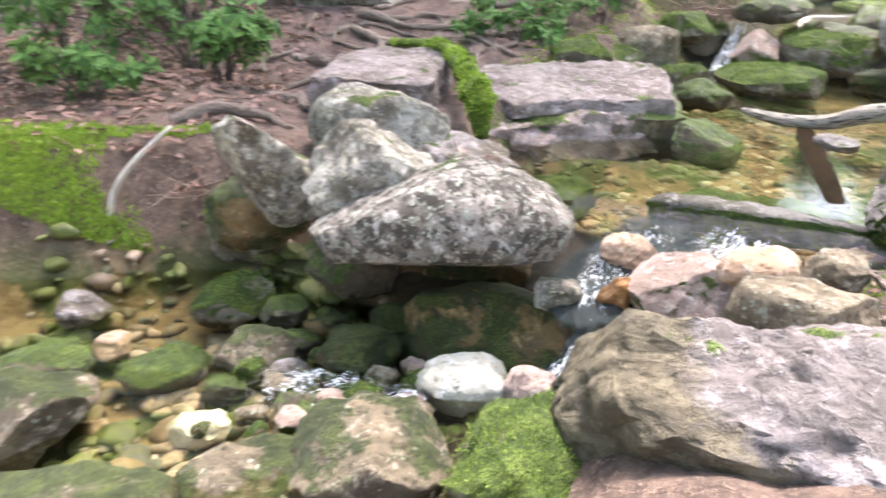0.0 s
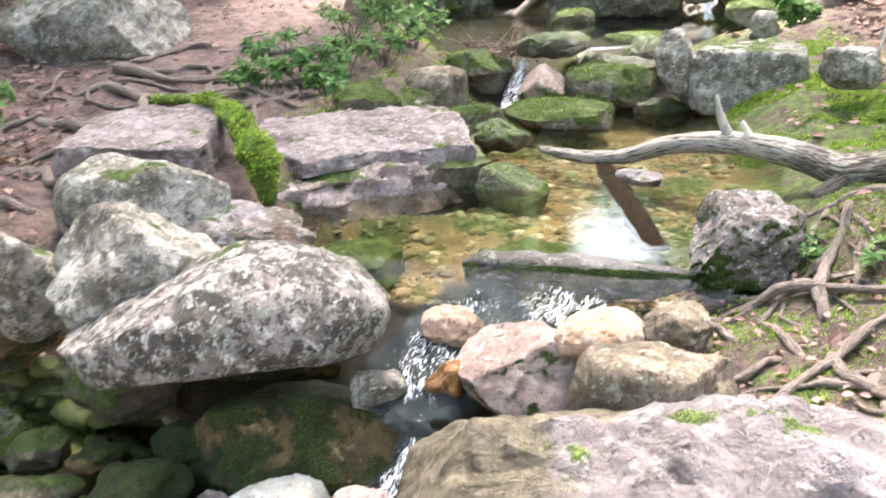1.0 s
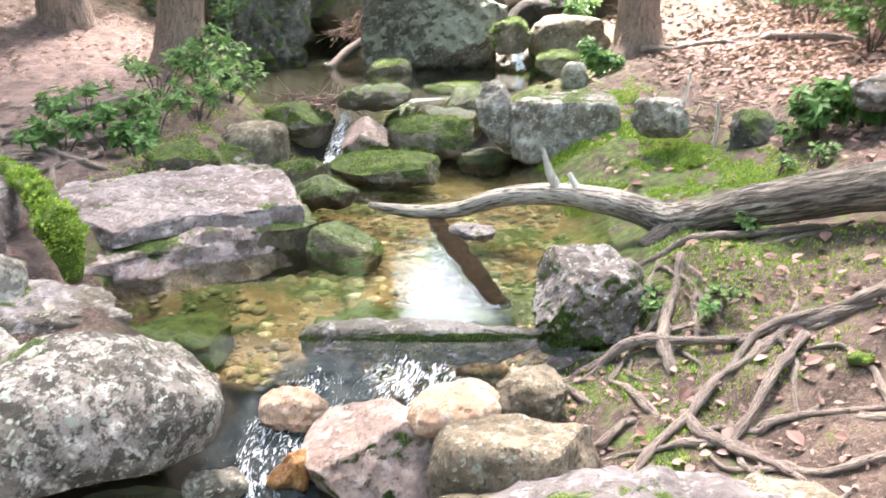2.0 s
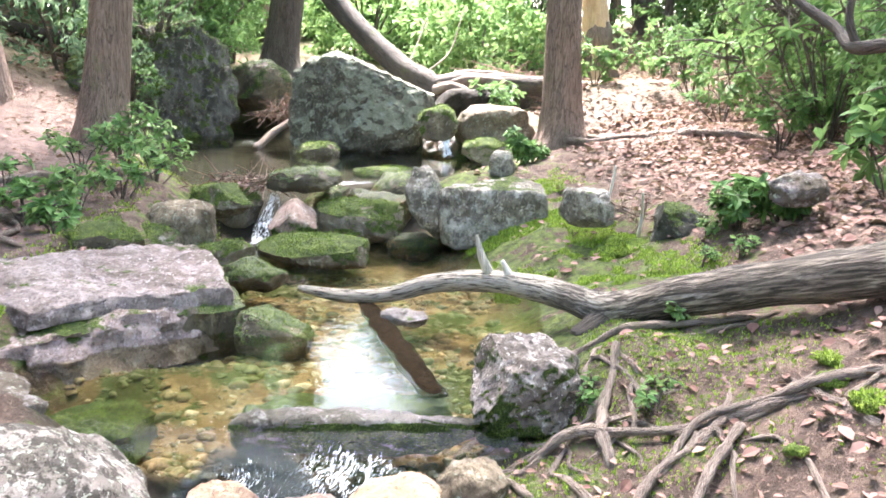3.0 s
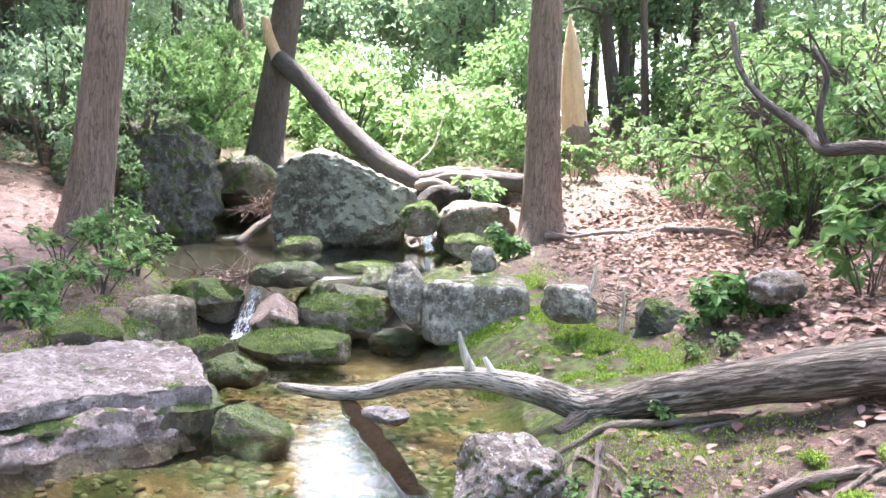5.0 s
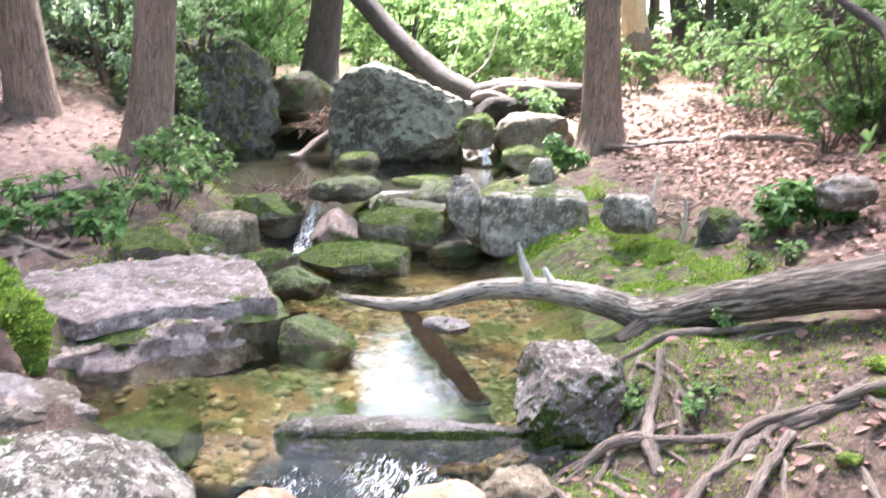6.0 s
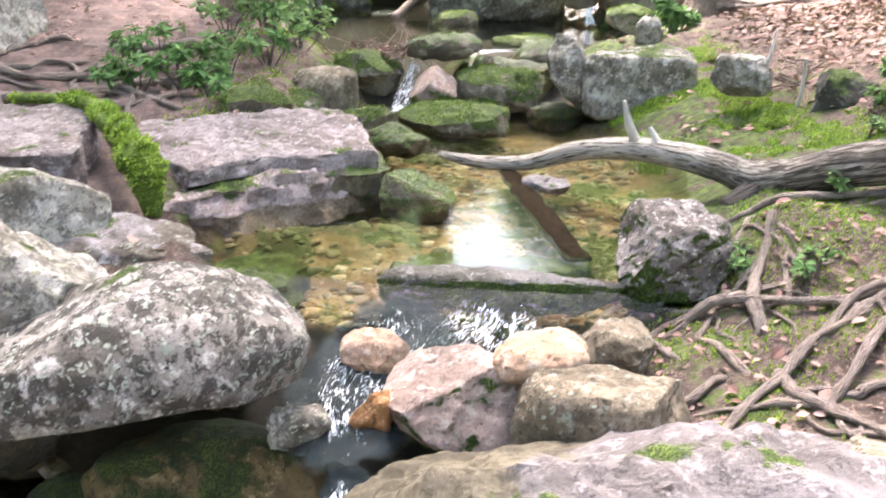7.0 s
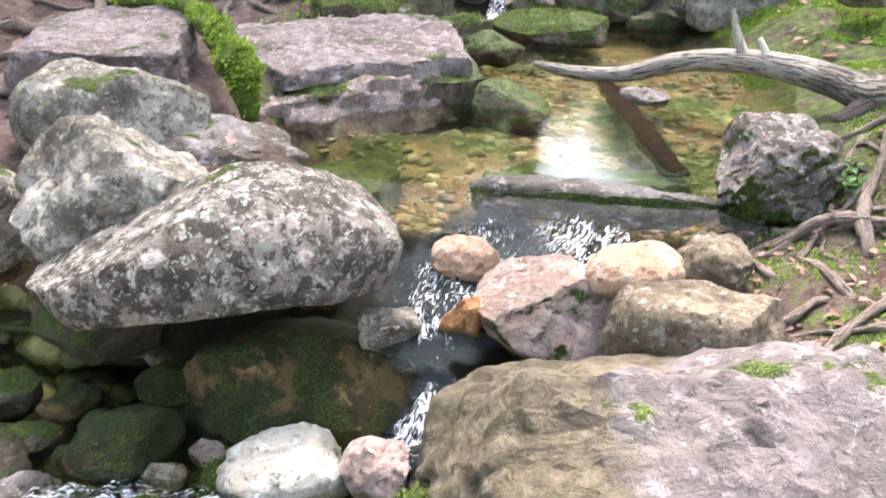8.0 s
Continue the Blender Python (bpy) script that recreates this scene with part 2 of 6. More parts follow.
SPECKLED = stone_material("speckled_pinkish_granite", (0.34, 0.29, 0.27), (0.16, 0.13, 0.11), (0.5, 0.45, 0.42), lichen=0.5, lichen_colour=(0.6, 0.57, 0.53), moss=0.88, moss_up=-0.22)
DARKROCK = stone_material("dark_grey_rock", (0.16, 0.155, 0.135), (0.065, 0.062, 0.05), (0.24, 0.235, 0.2), lichen=0.2, lichen_colour=(0.27, 0.3, 0.24), moss=0.68)
# pale lichen on upward faces, lightened further to paint in the boulder's lit top
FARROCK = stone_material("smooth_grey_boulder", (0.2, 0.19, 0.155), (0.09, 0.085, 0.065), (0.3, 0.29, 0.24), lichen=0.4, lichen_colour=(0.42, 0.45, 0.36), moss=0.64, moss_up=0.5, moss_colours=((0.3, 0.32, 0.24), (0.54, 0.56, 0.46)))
PINK_SLATE = stone_material("pinkish_slab_stone", (0.48, 0.37, 0.35), (0.26, 0.195, 0.175), (0.54, 0.45, 0.44), lichen=0.4, lichen_colour=(0.58, 0.5, 0.48), moss=0.3)


def soil_material():
    m, t, b = shader("forest_floor")
    w = coords(t, "Object", False)
    big, mid, fine = noisy(t, w, 0.8, 5), noisy(t, w, 6.0, 7, 0.7), noisy(t, w, 45.0, 6, 0.75)
    trail = blend(t, ramp(t, mid, 0.35, 0.65), (0.115, 0.074, 0.063), (0.25, 0.165, 0.142))
    trail = blend(t, ramp(t, fine, 0.5, 0.7), trail, (0.28, 0.2, 0.172))
    earth = blend(t, ramp(t, mid, 0.35, 0.65), (0.07, 0.045, 0.034), (0.24, 0.16, 0.125))
    earth = blend(t, ramp(t, fine, 0.52, 0.66), earth, (0.34, 0.235, 0.18))
    worn = t.nodes.new("ShaderNodeAttribute")
    worn.attribute_name = "worn"
    earth = blend(t, worn.outputs["Fac"], earth, trail)
    a = t.nodes.new("ShaderNodeAttribute")
    a.attribute_name = "cover"
    s = t.nodes.new("ShaderNodeSeparateColor")
    t.links.new(a.outputs["Color"], s.inputs[0])
    green = blend(t, ramp(t, noisy(t, w, 14.0, 5, 0.7), 0.35, 0.65), (0.045, 0.066, 0.014), (0.15, 0.2, 0.04))
    mask = ramp(t, calc(t, "ADD", s.outputs[1], calc(t, "MULTIPLY", calc(t, "SUBTRACT", mid, 0.5), 1.6)), 0.42, 0.6)
    col = blend(t, mask, earth, green)
    gravel = blend(t, ramp(t, noisy(t, w, 5.0, 5), 0.4, 0.6), (0.23, 0.145, 0.062), (0.4, 0.28, 0.14))
    gravel = blend(t, ramp(t, noisy(t, w, 1.7, 6, 0.6), 0.5, 0.56), gravel, (0.075, 0.1, 0.014))
    gravel = blend(t, ramp(t, fine, 0.5, 0.72), gravel, (0.16, 0.1, 0.045))
    # alpha 0 paints the bed near-black, for shade and dark reflections
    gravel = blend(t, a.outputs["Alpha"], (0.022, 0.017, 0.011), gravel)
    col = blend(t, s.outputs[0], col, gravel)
    far = blend(t, ramp(t, big, 0.4, 0.6), (0.1, 0.12, 0.04), (0.22, 0.16, 0.1))
    col = blend(t, s.outputs[2], col, far)
    t.links.new(col, b.inputs["Base Color"])
    b.inputs["Roughness"].default_value = 0.92
    bumped(t, b, calc(t, "ADD", mid, fine), 1.0, 0.045)
    return m


SOIL = soil_material()


def water_material():
    m, t, b = shader("stream_water")
    t.nodes.remove(b)
    out = t.nodes["Material Output"]
    w = coords(t, "Object", False)
    h = calc(t, "ADD", noisy(t, w, 4.0, 3, 0.5, 0.4), calc(t, "MULTIPLY", noisy(t, w, 26.0, 2, 0.5, 0.6), 0.35))
    a = t.nodes.new("ShaderNodeAttribute")
    a.attribute_name = "flow"
    bump = node(t, "ShaderNodeBump", Distance=0.07)
    t.links.new(calc(t, "ADD", calc(t, "MULTIPLY", a.outputs["Fac"], 0.3), 0.022), bump.inputs["Strength"])
    t.links.new(h, bump.inputs["Height"])
    clear = t.nodes.new("ShaderNodeBsdfTransparent")
    clear.inputs[0].default_value = (0.86, 0.875, 0.74, 1)
    gloss = t.nodes.new("ShaderNodeBsdfGlossy")
    gloss.inputs["Roughness"].default_value = 0.03
    t.links.new(bump.outputs[0], gloss.inputs["Normal"])
    fr = t.nodes.new("ShaderNodeFresnel")
    fr.inputs["IOR"].default_value = 1.34
    t.links.new(bump.outputs[0], fr.inputs["Normal"])
    mix = t.nodes.new("ShaderNodeMixShader")
    t.links.new(fr.outputs[0], mix.inputs[0])
    t.links.new(clear.outputs[0], mix.inputs[1])
    t.links.new(gloss.outputs[0], mix.inputs[2])
    t.links.new(mix.outputs[0], out.inputs["Surface"])
    return m


WATER = water_material()


def foam_material(name, film):
    """Broken water: white foam and painted glints along the run, over a dark painted film."""
    m, t, b = shader(name)
    out = t.nodes["Material Output"]
    a = t.nodes.new("ShaderNodeAttribute")
    a.attribute_name = "along"
    mp = t.nodes.new("ShaderNodeMapping")
    mp.inputs["Scale"].default_value = (1.6, 5.0, 1.0)
    t.links.new(a.outputs["Vector"], mp.inputs["Vector"])
    n = calc(t, "ADD", calc(t, "MULTIPLY", noisy(t, mp.outputs[0], 7.0, 7, 0.7, 0.8), 0.5), calc(t, "MULTIPLY", noisy(t, mp.outputs[0], 26.0, 5, 0.7, 0.5), 0.5))
    sep = t.nodes.new("ShaderNodeSeparateXYZ")
    t.links.new(a.outputs["Vector"], sep.inputs[0])
    mask = calc(t, "MULTIPLY", ramp(t, calc(t, "ADD", n, sep.outputs[2]), 0.55, 0.63), 0.85)
    b.inputs["Base Color"].default_value = (0.86, 0.89, 0.92, 1)
    b.inputs["Roughness"].default_value = 0.35
    bumped(t, b, n, 0.8, 0.02)
    clear = t.nodes.new("ShaderNodeBsdfTransparent")
    wet = t.nodes.new("ShaderNodeBsdfPrincipled")
    wet.inputs["Base Color"].default_value = (0.022, 0.03, 0.032, 1)
    wet.inputs["Roughness"].default_value = 0.12
    wet.inputs["Specular IOR Level"].default_value = 0.12
    bumped(t, wet, n, 0.35, 0.03)
    veil = t.nodes.new("ShaderNodeMixShader")
    t.links.new(calc(t, "MULTIPLY", ramp(t, sep.outputs[2], -0.26, -0.06), film), veil.inputs[0])
    t.links.new(clear.outputs[0], veil.inputs[1])
    t.links.new(wet.outputs[0], veil.inputs[2])
    mix = t.nodes.new("ShaderNodeMixShader")
    t.links.new(mask, mix.inputs[0])
    t.links.new(veil.outputs[0], mix.inputs[1])
    t.links.new(b.outputs[0], mix.inputs[2])
    t.links.new(mix.outputs[0], out.inputs["Surface"])
    return m


FOAM = foam_material("white_water", 0.0)
RAPID = foam_material("dark_rapid_water", 0.85)
SHALLOW = foam_material("shallow_broken_water", 0.18)


def bark_material(name, light, dark, moss=0.0, scale=1.0, stretch=0.09, gloss=0.5, along=False):
    """Furrowed bark: long plates parted by dark furrows, up the trunk or along the grain of a log."""
    m, t, b = shader(name)
    if along:
        a = t.nodes.new("ShaderNodeAttribute")
        a.attribute_name = "along"
        info = t.nodes.new("ShaderNodeObjectInfo")
        mp = t.nodes.new("ShaderNodeMapping")
        mp.inputs["Scale"].default_value = (scale * stretch, scale, scale)
        t.links.new(a.outputs["Vector"], mp.inputs["Vector"])
        t.links.new(calc(t, "MULTIPLY", info.outputs["Random"], 37.0), mp.inputs["Location"])
        w = mp.outputs[0]
    else:
        w = coords(t, scale=(scale, scale, scale * stretch))
    plates, ridges = noisy(t, w, 19.0, 3, 0.5, 1.2), noisy(t, w, 52.0, 6, 0.65, 0.9)
    fine = noisy(t, coords(t), 70.0, 5, 0.72)
    patch = noisy(t, coords(t), 5.0, 6, 0.65)
    fissure = calc(t, "ABSOLUTE", calc(t, "SUBTRACT", plates, 0.5), 0.0)
    groove = ramp(t, fissure, 0.045, 0.0)
    col = blend(t, ramp(t, ridges, 0.36, 0.64), tuple(0.55 * d + 0.45 * l for d, l in zip(dark, light)), light)
    col = blend(t, calc(t, "MULTIPLY", ramp(t, patch, 0.42, 0.66), 0.45), col, tuple(0.5 * d + 0.35 * l for d, l in zip(dark, light)))
    col = blend(t, calc(t, "MULTIPLY", groove, 0.85), col, dark)
    col = blend(t, calc(t, "MULTIPLY", ramp(t, fine, 0.54, 0.7), 0.5), col, tuple(1.3 * c for c in light))
    if moss:
        k = noisy(t, coords(t), 3.0, 7, 0.7)
        col = blend(t, calc(t, "MULTIPLY", ramp(t, k, 0.62 - 0.14 * moss, 0.8 - 0.14 * moss), 0.55), col, (0.13, 0.15, 0.05))
    t.links.new(col, b.inputs["Base Color"])
    b.inputs["Roughness"].default_value = 0.9
    b.inputs["Specular IOR Level"].default_value = gloss
    relief = calc(t, "ADD", calc(t, "MULTIPLY", ridges, 0.8), calc(t, "MULTIPLY", fine, 0.3))
    bumped(t, b, calc(t, "SUBTRACT", relief, calc(t, "MULTIPLY", groove, 0.5)), 0.9, 0.03)
    return m


BARK = bark_material("hemlock_bark", (0.33, 0.235, 0.185), (0.1, 0.068, 0.05), moss=0.5)
BARK_DARK = bark_material("dark_bark", (0.15, 0.12, 0.1), (0.055, 0.044, 0.036), moss=0.25)
ROOT = bark_material("root_bark", (0.36, 0.285, 0.24), (0.15, 0.108, 0.085), moss=0.3, scale=2.2, stretch=0.16, along=True)
LOG_DARK = bark_material("dead_dark_bark", (0.12, 0.1, 0.088), (0.035, 0.028, 0.024), moss=0.4, scale=1.2, stretch=0.14, along=True)
LOG_BROWN = bark_material("fallen_log_bark", (0.3, 0.225, 0.18), (0.1, 0.07, 0.053), moss=0.5, scale=1.2, stretch=0.12, along=True)
DARK_WET_WOOD = bark_material("waterlogged_wood", (0.035, 0.022, 0.011), (0.012, 0.009, 0.005), gloss=0.05)
PALE_WOOD = bark_material("bare_pale_wood", (0.72, 0.52, 0.33), (0.55, 0.36, 0.2), scale=1.0)


def driftwood_material():
    m, t, b = shader("weathered_log_wood")
    a = t.nodes.new("ShaderNodeAttribute")
    a.attribute_name = "along"
    mp = t.nodes.new("ShaderNodeMapping")
    mp.inputs["Scale"].default_value = (2.6, 20.0, 20.0)
    t.links.new(a.outputs["Vector"], mp.inputs["Vector"])
    fibre = noisy(t, mp.outputs[0], 3.0, 7, 0.65, 0.5)
    w = coords(t, "Object", False)
    patch = noisy(t, w, 4.0, 5, 0.6)
    col = blend(t, ramp(t, fibre, 0.4, 0.62), (0.035, 0.027, 0.02), (0.27, 0.225, 0.185))
    flake = ramp(t, noisy(t, mp.outputs[0], 1.1, 5, 0.7, 1.0), 0.5, 0.6)
    col = blend(t, calc(t, "MULTIPLY", flake, 0.7), col, (0.06, 0.047, 0.038))
    col = blend(t, calc(t, "MULTIPLY", calc(t, "MULTIPLY", ramp(t, patch, 0.5, 0.64), ramp(t, fibre, 0.5, 0.6)), 0.5), col, (0.58, 0.53, 0.46))
    sx = t.nodes.new("ShaderNodeSeparateXYZ")
    t.links.new(a.outputs["Vector"], sx.inputs[0])
    bare = calc(t, "MULTIPLY", ramp(t, calc(t, "ADD", sx.outputs[0], calc(t, "MULTIPLY", patch, -1.2)), 1.9, 1.3), ramp(t, fibre, 0.36, 0.55))
    col = blend(t, calc(t, "MULTIPLY", bare, 0.75), col, (0.6, 0.54, 0.46))
    t.links.new(col, b.inputs["Base Color"])
    b.inputs["Roughness"].default_value = 0.8
    bumped(t, b, fibre, 1.0, 0.04)
    return m


DRIFTWOOD = driftwood_material()


def leaf_material(name, a, b_, lit=0.35, gloss=0.55):
    m, t, b = shader(name)
    g = t.nodes.new("ShaderNodeNewGeometry")
    info = t.nodes.new("ShaderNodeObjectInfo")
    k = calc(t, "FRACT", calc(t, "ADD", g.outputs["Random Per Island"], info.outputs["Random"]), 0)
    col = blend(t, k, a, b_)
    t.links.new(col, b.inputs["Base Color"])
    b.inputs["Roughness"].default_value = gloss
    b.inputs["Specular IOR Level"].default_value = 0.2
    tr = t.nodes.new("ShaderNodeBsdfTranslucent")
    t.links.new(blend(t, 0.5, col, (0.25, 0.36, 0.15)), tr.inputs[0])
    mix = t.nodes.new("ShaderNodeMixShader")
    mix.inputs[0].default_value = lit
    out = t.nodes["Material Output"]
    t.links.new(b.outputs[0], mix.inputs[1])
    t.links.new(tr.outputs[0], mix.inputs[2])
    t.links.new(mix.outputs[0], out.inputs["Surface"])
    return m


LAUREL = leaf_material("laurel_leaf", (0.045, 0.12, 0.035), (0.16, 0.3, 0.085))
LAUREL_BRIGHT = leaf_material("young_laurel_leaf", (0.07, 0.17, 0.05), (0.26, 0.39, 0.14), 0.42)
CANOPY = leaf_material("canopy_leaf", (0.1, 0.18, 0.12), (0.27, 0.38, 0.25), 0.45)
HEMLOCK = leaf_material("hemlock_needle", (0.06, 0.12, 0.07), (0.15, 0.24, 0.12), 0.3)
MOSS_BLADE = leaf_material("moss_tuft", (0.13, 0.21, 0.02), (0.42, 0.56, 0.08), 0.3, 0.8)
MOSS_DARK = leaf_material("short_moss_tuft", (0.06, 0.095, 0.015), (0.22, 0.3, 0.055), 0.3, 0.8)
DEAD_LEAF = leaf_material("dead_leaf", (0.17, 0.085, 0.07), (0.39, 0.245, 0.21), 0.1, 0.7)
# ---- the ground and the stream ----
# along the stream, upwards: x, y, bed, half width, left bank, right bank
COURSE = np.array([
    (-4.5, 2.3, -0.60, 1.20, 0.15, -0.30),
    (-1.3, 3.1, -0.56, 1.05, 0.20, -0.40),
    (-0.2, 2.95, -0.55, 0.50, 0.15, -0.42),
    (0.5, 3.15, -0.42, 0.28, 0.05, -0.25),
    (0.85, 3.6, -0.25, 0.42, 0.10, -0.05),
    (1.25, 4.5, -0.17, 1.12, 0.20, 0.10),
    (1.95, 5.8, -0.14, 1.0, 0.28, 0.12),
    (2.38, 7.1, -0.14, 0.92, 0.32, 0.24),
    (2.5, 8.3, 0.22, 0.90, 0.50, 0.40),
    (2.95, 9.7, 0.22, 1.55, 0.55, 0.42),
    (3.2, 11.7, 0.26, 1.5, 0.80, 0.75),
    (6.0, 13.5, 0.75, 0.40, 1.05, 1.15),
    (9.0, 19.0, 1.5, 0.40, 1.9, 1.9),
    (16., 34., 2.6, 0.50, 3.0, 3.0)])


def along_stream(x, y):
    """For points of the plan: how far along the course, the distance from it, and the bank (1: left, -1: right)."""
    p = np.stack([np.ravel(x), np.ravel(y)], 1)
    n = len(COURSE) - 1
    rs, ss, sides = np.zeros((n, len(p))), np.zeros((n, len(p))), np.zeros((n, len(p)))
    for i in range(n):
        a, b = COURSE[i, :2], COURSE[i + 1, :2]
        d = b - a
        u = np.clip(((p - a) @ d) / (d @ d), 0, 1)
        off = p - (a + u[:, None] * d)
        rs[i], ss[i] = np.hypot(off[:, 0], off[:, 1]), i + u
        sides[i] = np.sign(d[0] * off[:, 1] - d[1] * off[:, 0])
    k = rs.argmin(0)
    j = np.arange(len(p))
    best = rs[k, j]
    w = ((best + 0.05) / (rs + 0.05)) ** 7
    return (w * ss).sum(0) / w.sum(0), best, sides[k, j]


def ground(x, y, rough=True):
    x, y = np.asarray(x, float), np.asarray(y, float)
    shape = x.shape
    s, r, side = along_stream(x, y)
    at = lambda c: np.interp(s, np.arange(len(COURSE)), COURSE[:, c])
    bed, half = at(2), at(3)
    left = side > 0
    bank = np.where(left, at(4), at(5))
    d = r - half
    k = step(-0.25, 0.55, d)
    slope = np.where(left, 0.035, 0.12)
    slope = slope * np.clip(1.3 - 0.03 * np.maximum(d, 0), 0.25, 1.3)
    z = bed * (1 - k) + bank * k + slope * np.maximum(d - 0.3, 0)
    z = z + np.where(left, 0, 0.3) * step(0.9, 2.2, d) * step(3.0, 4.5, s) * (1 - step(6.2, 7.4, s))
    z = z + 2.4 * np.exp(-(((x.ravel() + 3) / 4.5) ** 2 + ((y.ravel() - 18) / 4.5) ** 2))
    z = z - 0.15 * np.exp(-(((x.ravel() - 8.8) / 2.0) ** 2 + ((y.ravel() - 11.8) / 2.4) ** 2))
    z = z + 0.11 * np.exp(-(((x.ravel() - 0.4) / 0.75) ** 2 + ((y.ravel() - 5.08) / 0.2) ** 2))
    z = z - 0.34 * np.exp(-(((x.ravel() - 0.1) / 0.3) ** 2 + ((y.ravel() - 4.95) / 0.3) ** 2))
    z = z - 0.42 * np.exp(-(((x.ravel() - 0.05) / 0.5) ** 2 + ((y.ravel() - 3.66) / 0.27) ** 2))
    z = z + 0.15 * np.exp(-(((x.ravel() - 2.5) / 0.3) ** 2 + ((y.ravel() - 3.72) / 0.3) ** 2))
    z = z + 1.5 * np.exp(-(((x.ravel() + 4.2) / 3.0) ** 2 + ((y.ravel() - 13.5) / 3.0) ** 2))
    if rough:
        q = np.stack([x.ravel(), y.ravel(), np.zeros(x.size)], 1)
        z = z + (0.05 * fbm(q * 1.1, 3, 3) + 0.022 * fbm(q * 5.0, 5, 3) + 0.008 * fbm(q * 19.0, 6, 2)) * (0.3 + 0.7 * k)
    return z.reshape(shape)


def ground_at(x, y):
    return float(ground(np.array([x]), np.array([y]))[0])


def spaced(lo, hi, fine, reach):
    """Even steps between lo and hi, then ever wider ones out to the reach."""
    mid = np.arange(lo, hi, fine)
    wide, w = [], fine
    while sum(wide) < reach:
        w *= 1.13
        wide.append(w)
    far = np.cumsum(wide)
    return np.concatenate([lo - far[::-1], mid, mid[-1] + far])


def build_ground():
    xs, ys = spaced(-3.2, 6.2, 0.04, 400), spaced(0.6, 10.0, 0.04, 400)
    X, Y = np.meshgrid(xs, ys)
    Zs = ground(X, Y)
    v = np.stack([X.ravel(), Y.ravel(), Zs.ravel()], 1)
    nx, ny = len(xs), len(ys)
    i = (np.arange(ny - 1)[:, None] * nx + np.arange(nx - 1)[None]).ravel()
    me = fast_mesh("ground", v, np.stack([i, i + 1, i + nx + 1, i + nx], 1), SOIL, True)
    s, r, side = along_stream(X, Y)
    half = np.interp(s, np.arange(len(COURSE)), COURSE[:, 3])
    d = r - half
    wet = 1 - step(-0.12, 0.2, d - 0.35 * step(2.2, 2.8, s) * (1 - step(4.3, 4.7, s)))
    # the hollow under the boulder counts as bed too, so its shade is painted in
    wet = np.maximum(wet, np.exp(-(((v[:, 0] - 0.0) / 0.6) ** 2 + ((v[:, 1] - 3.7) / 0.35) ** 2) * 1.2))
    right, left = side < 0, side > 0
    moss = np.where(right, 0.62 * (1 - step(0.5, 2.6, d)) * step(3.2, 3.6, s) * (0.76 + 0.24 * step(4.7, 5.3, s)), (0.1 + 0.4 * step(2.2, 3.4, s)) * (1 - step(0.3, 1.0, d)))
    far = step(9, 16, np.hypot(v[:, 0] - 1, v[:, 1] - 1))
    far = far * (1 - wet)
    # near-black bed in the chute and upper pool paints in shade and dark reflections
    unshaded_bed = (1 - step(7.0, 7.5, s)) * (1 - 0.93 * step(1.5, 2.2, s) * (1 - step(4.3, 4.6, s)))
    col = np.stack([wet, moss, far, unshaded_bed], 1)
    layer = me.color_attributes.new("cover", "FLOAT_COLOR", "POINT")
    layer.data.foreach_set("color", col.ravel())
    x, y = v[:, 0], v[:, 1]
    worn = np.where(left, step(0.5, 1.1, d) * step(-2.4, -1.6, x) * step(4.4, 5.2, y) * (1 - step(11.5, 13.5, y)), 0.0)
    track = me.attributes.new("worn", "FLOAT", "POINT")
    track.data.foreach_set("value", worn.astype(np.float32))
    return tagged(new("ground", me), "brown forest soil with leaf litter, moss and a gravel stream bed", "ground", kind="structure")


build_ground()

LEVELS = ((0, -0.46), (1.0, -0.43), (2.0, -0.42), (2.75, -0.40), (3.15, -0.20), (3.6, -0.16), (4.0, -0.12), (4.35, -0.09), (4.5, 0.0),
          (7.2, 0.0), (7.35, 0.06), (7.8, 0.40), (7.9, 0.42), (9.6, 0.42), (9.9, 0.45), (10.3, 0.75), (11, 0.85), (12, 1.6), (13, 2.7))


def water_level(s):
    return np.interp(s, [a for a, b in LEVELS], [b for a, b in LEVELS])


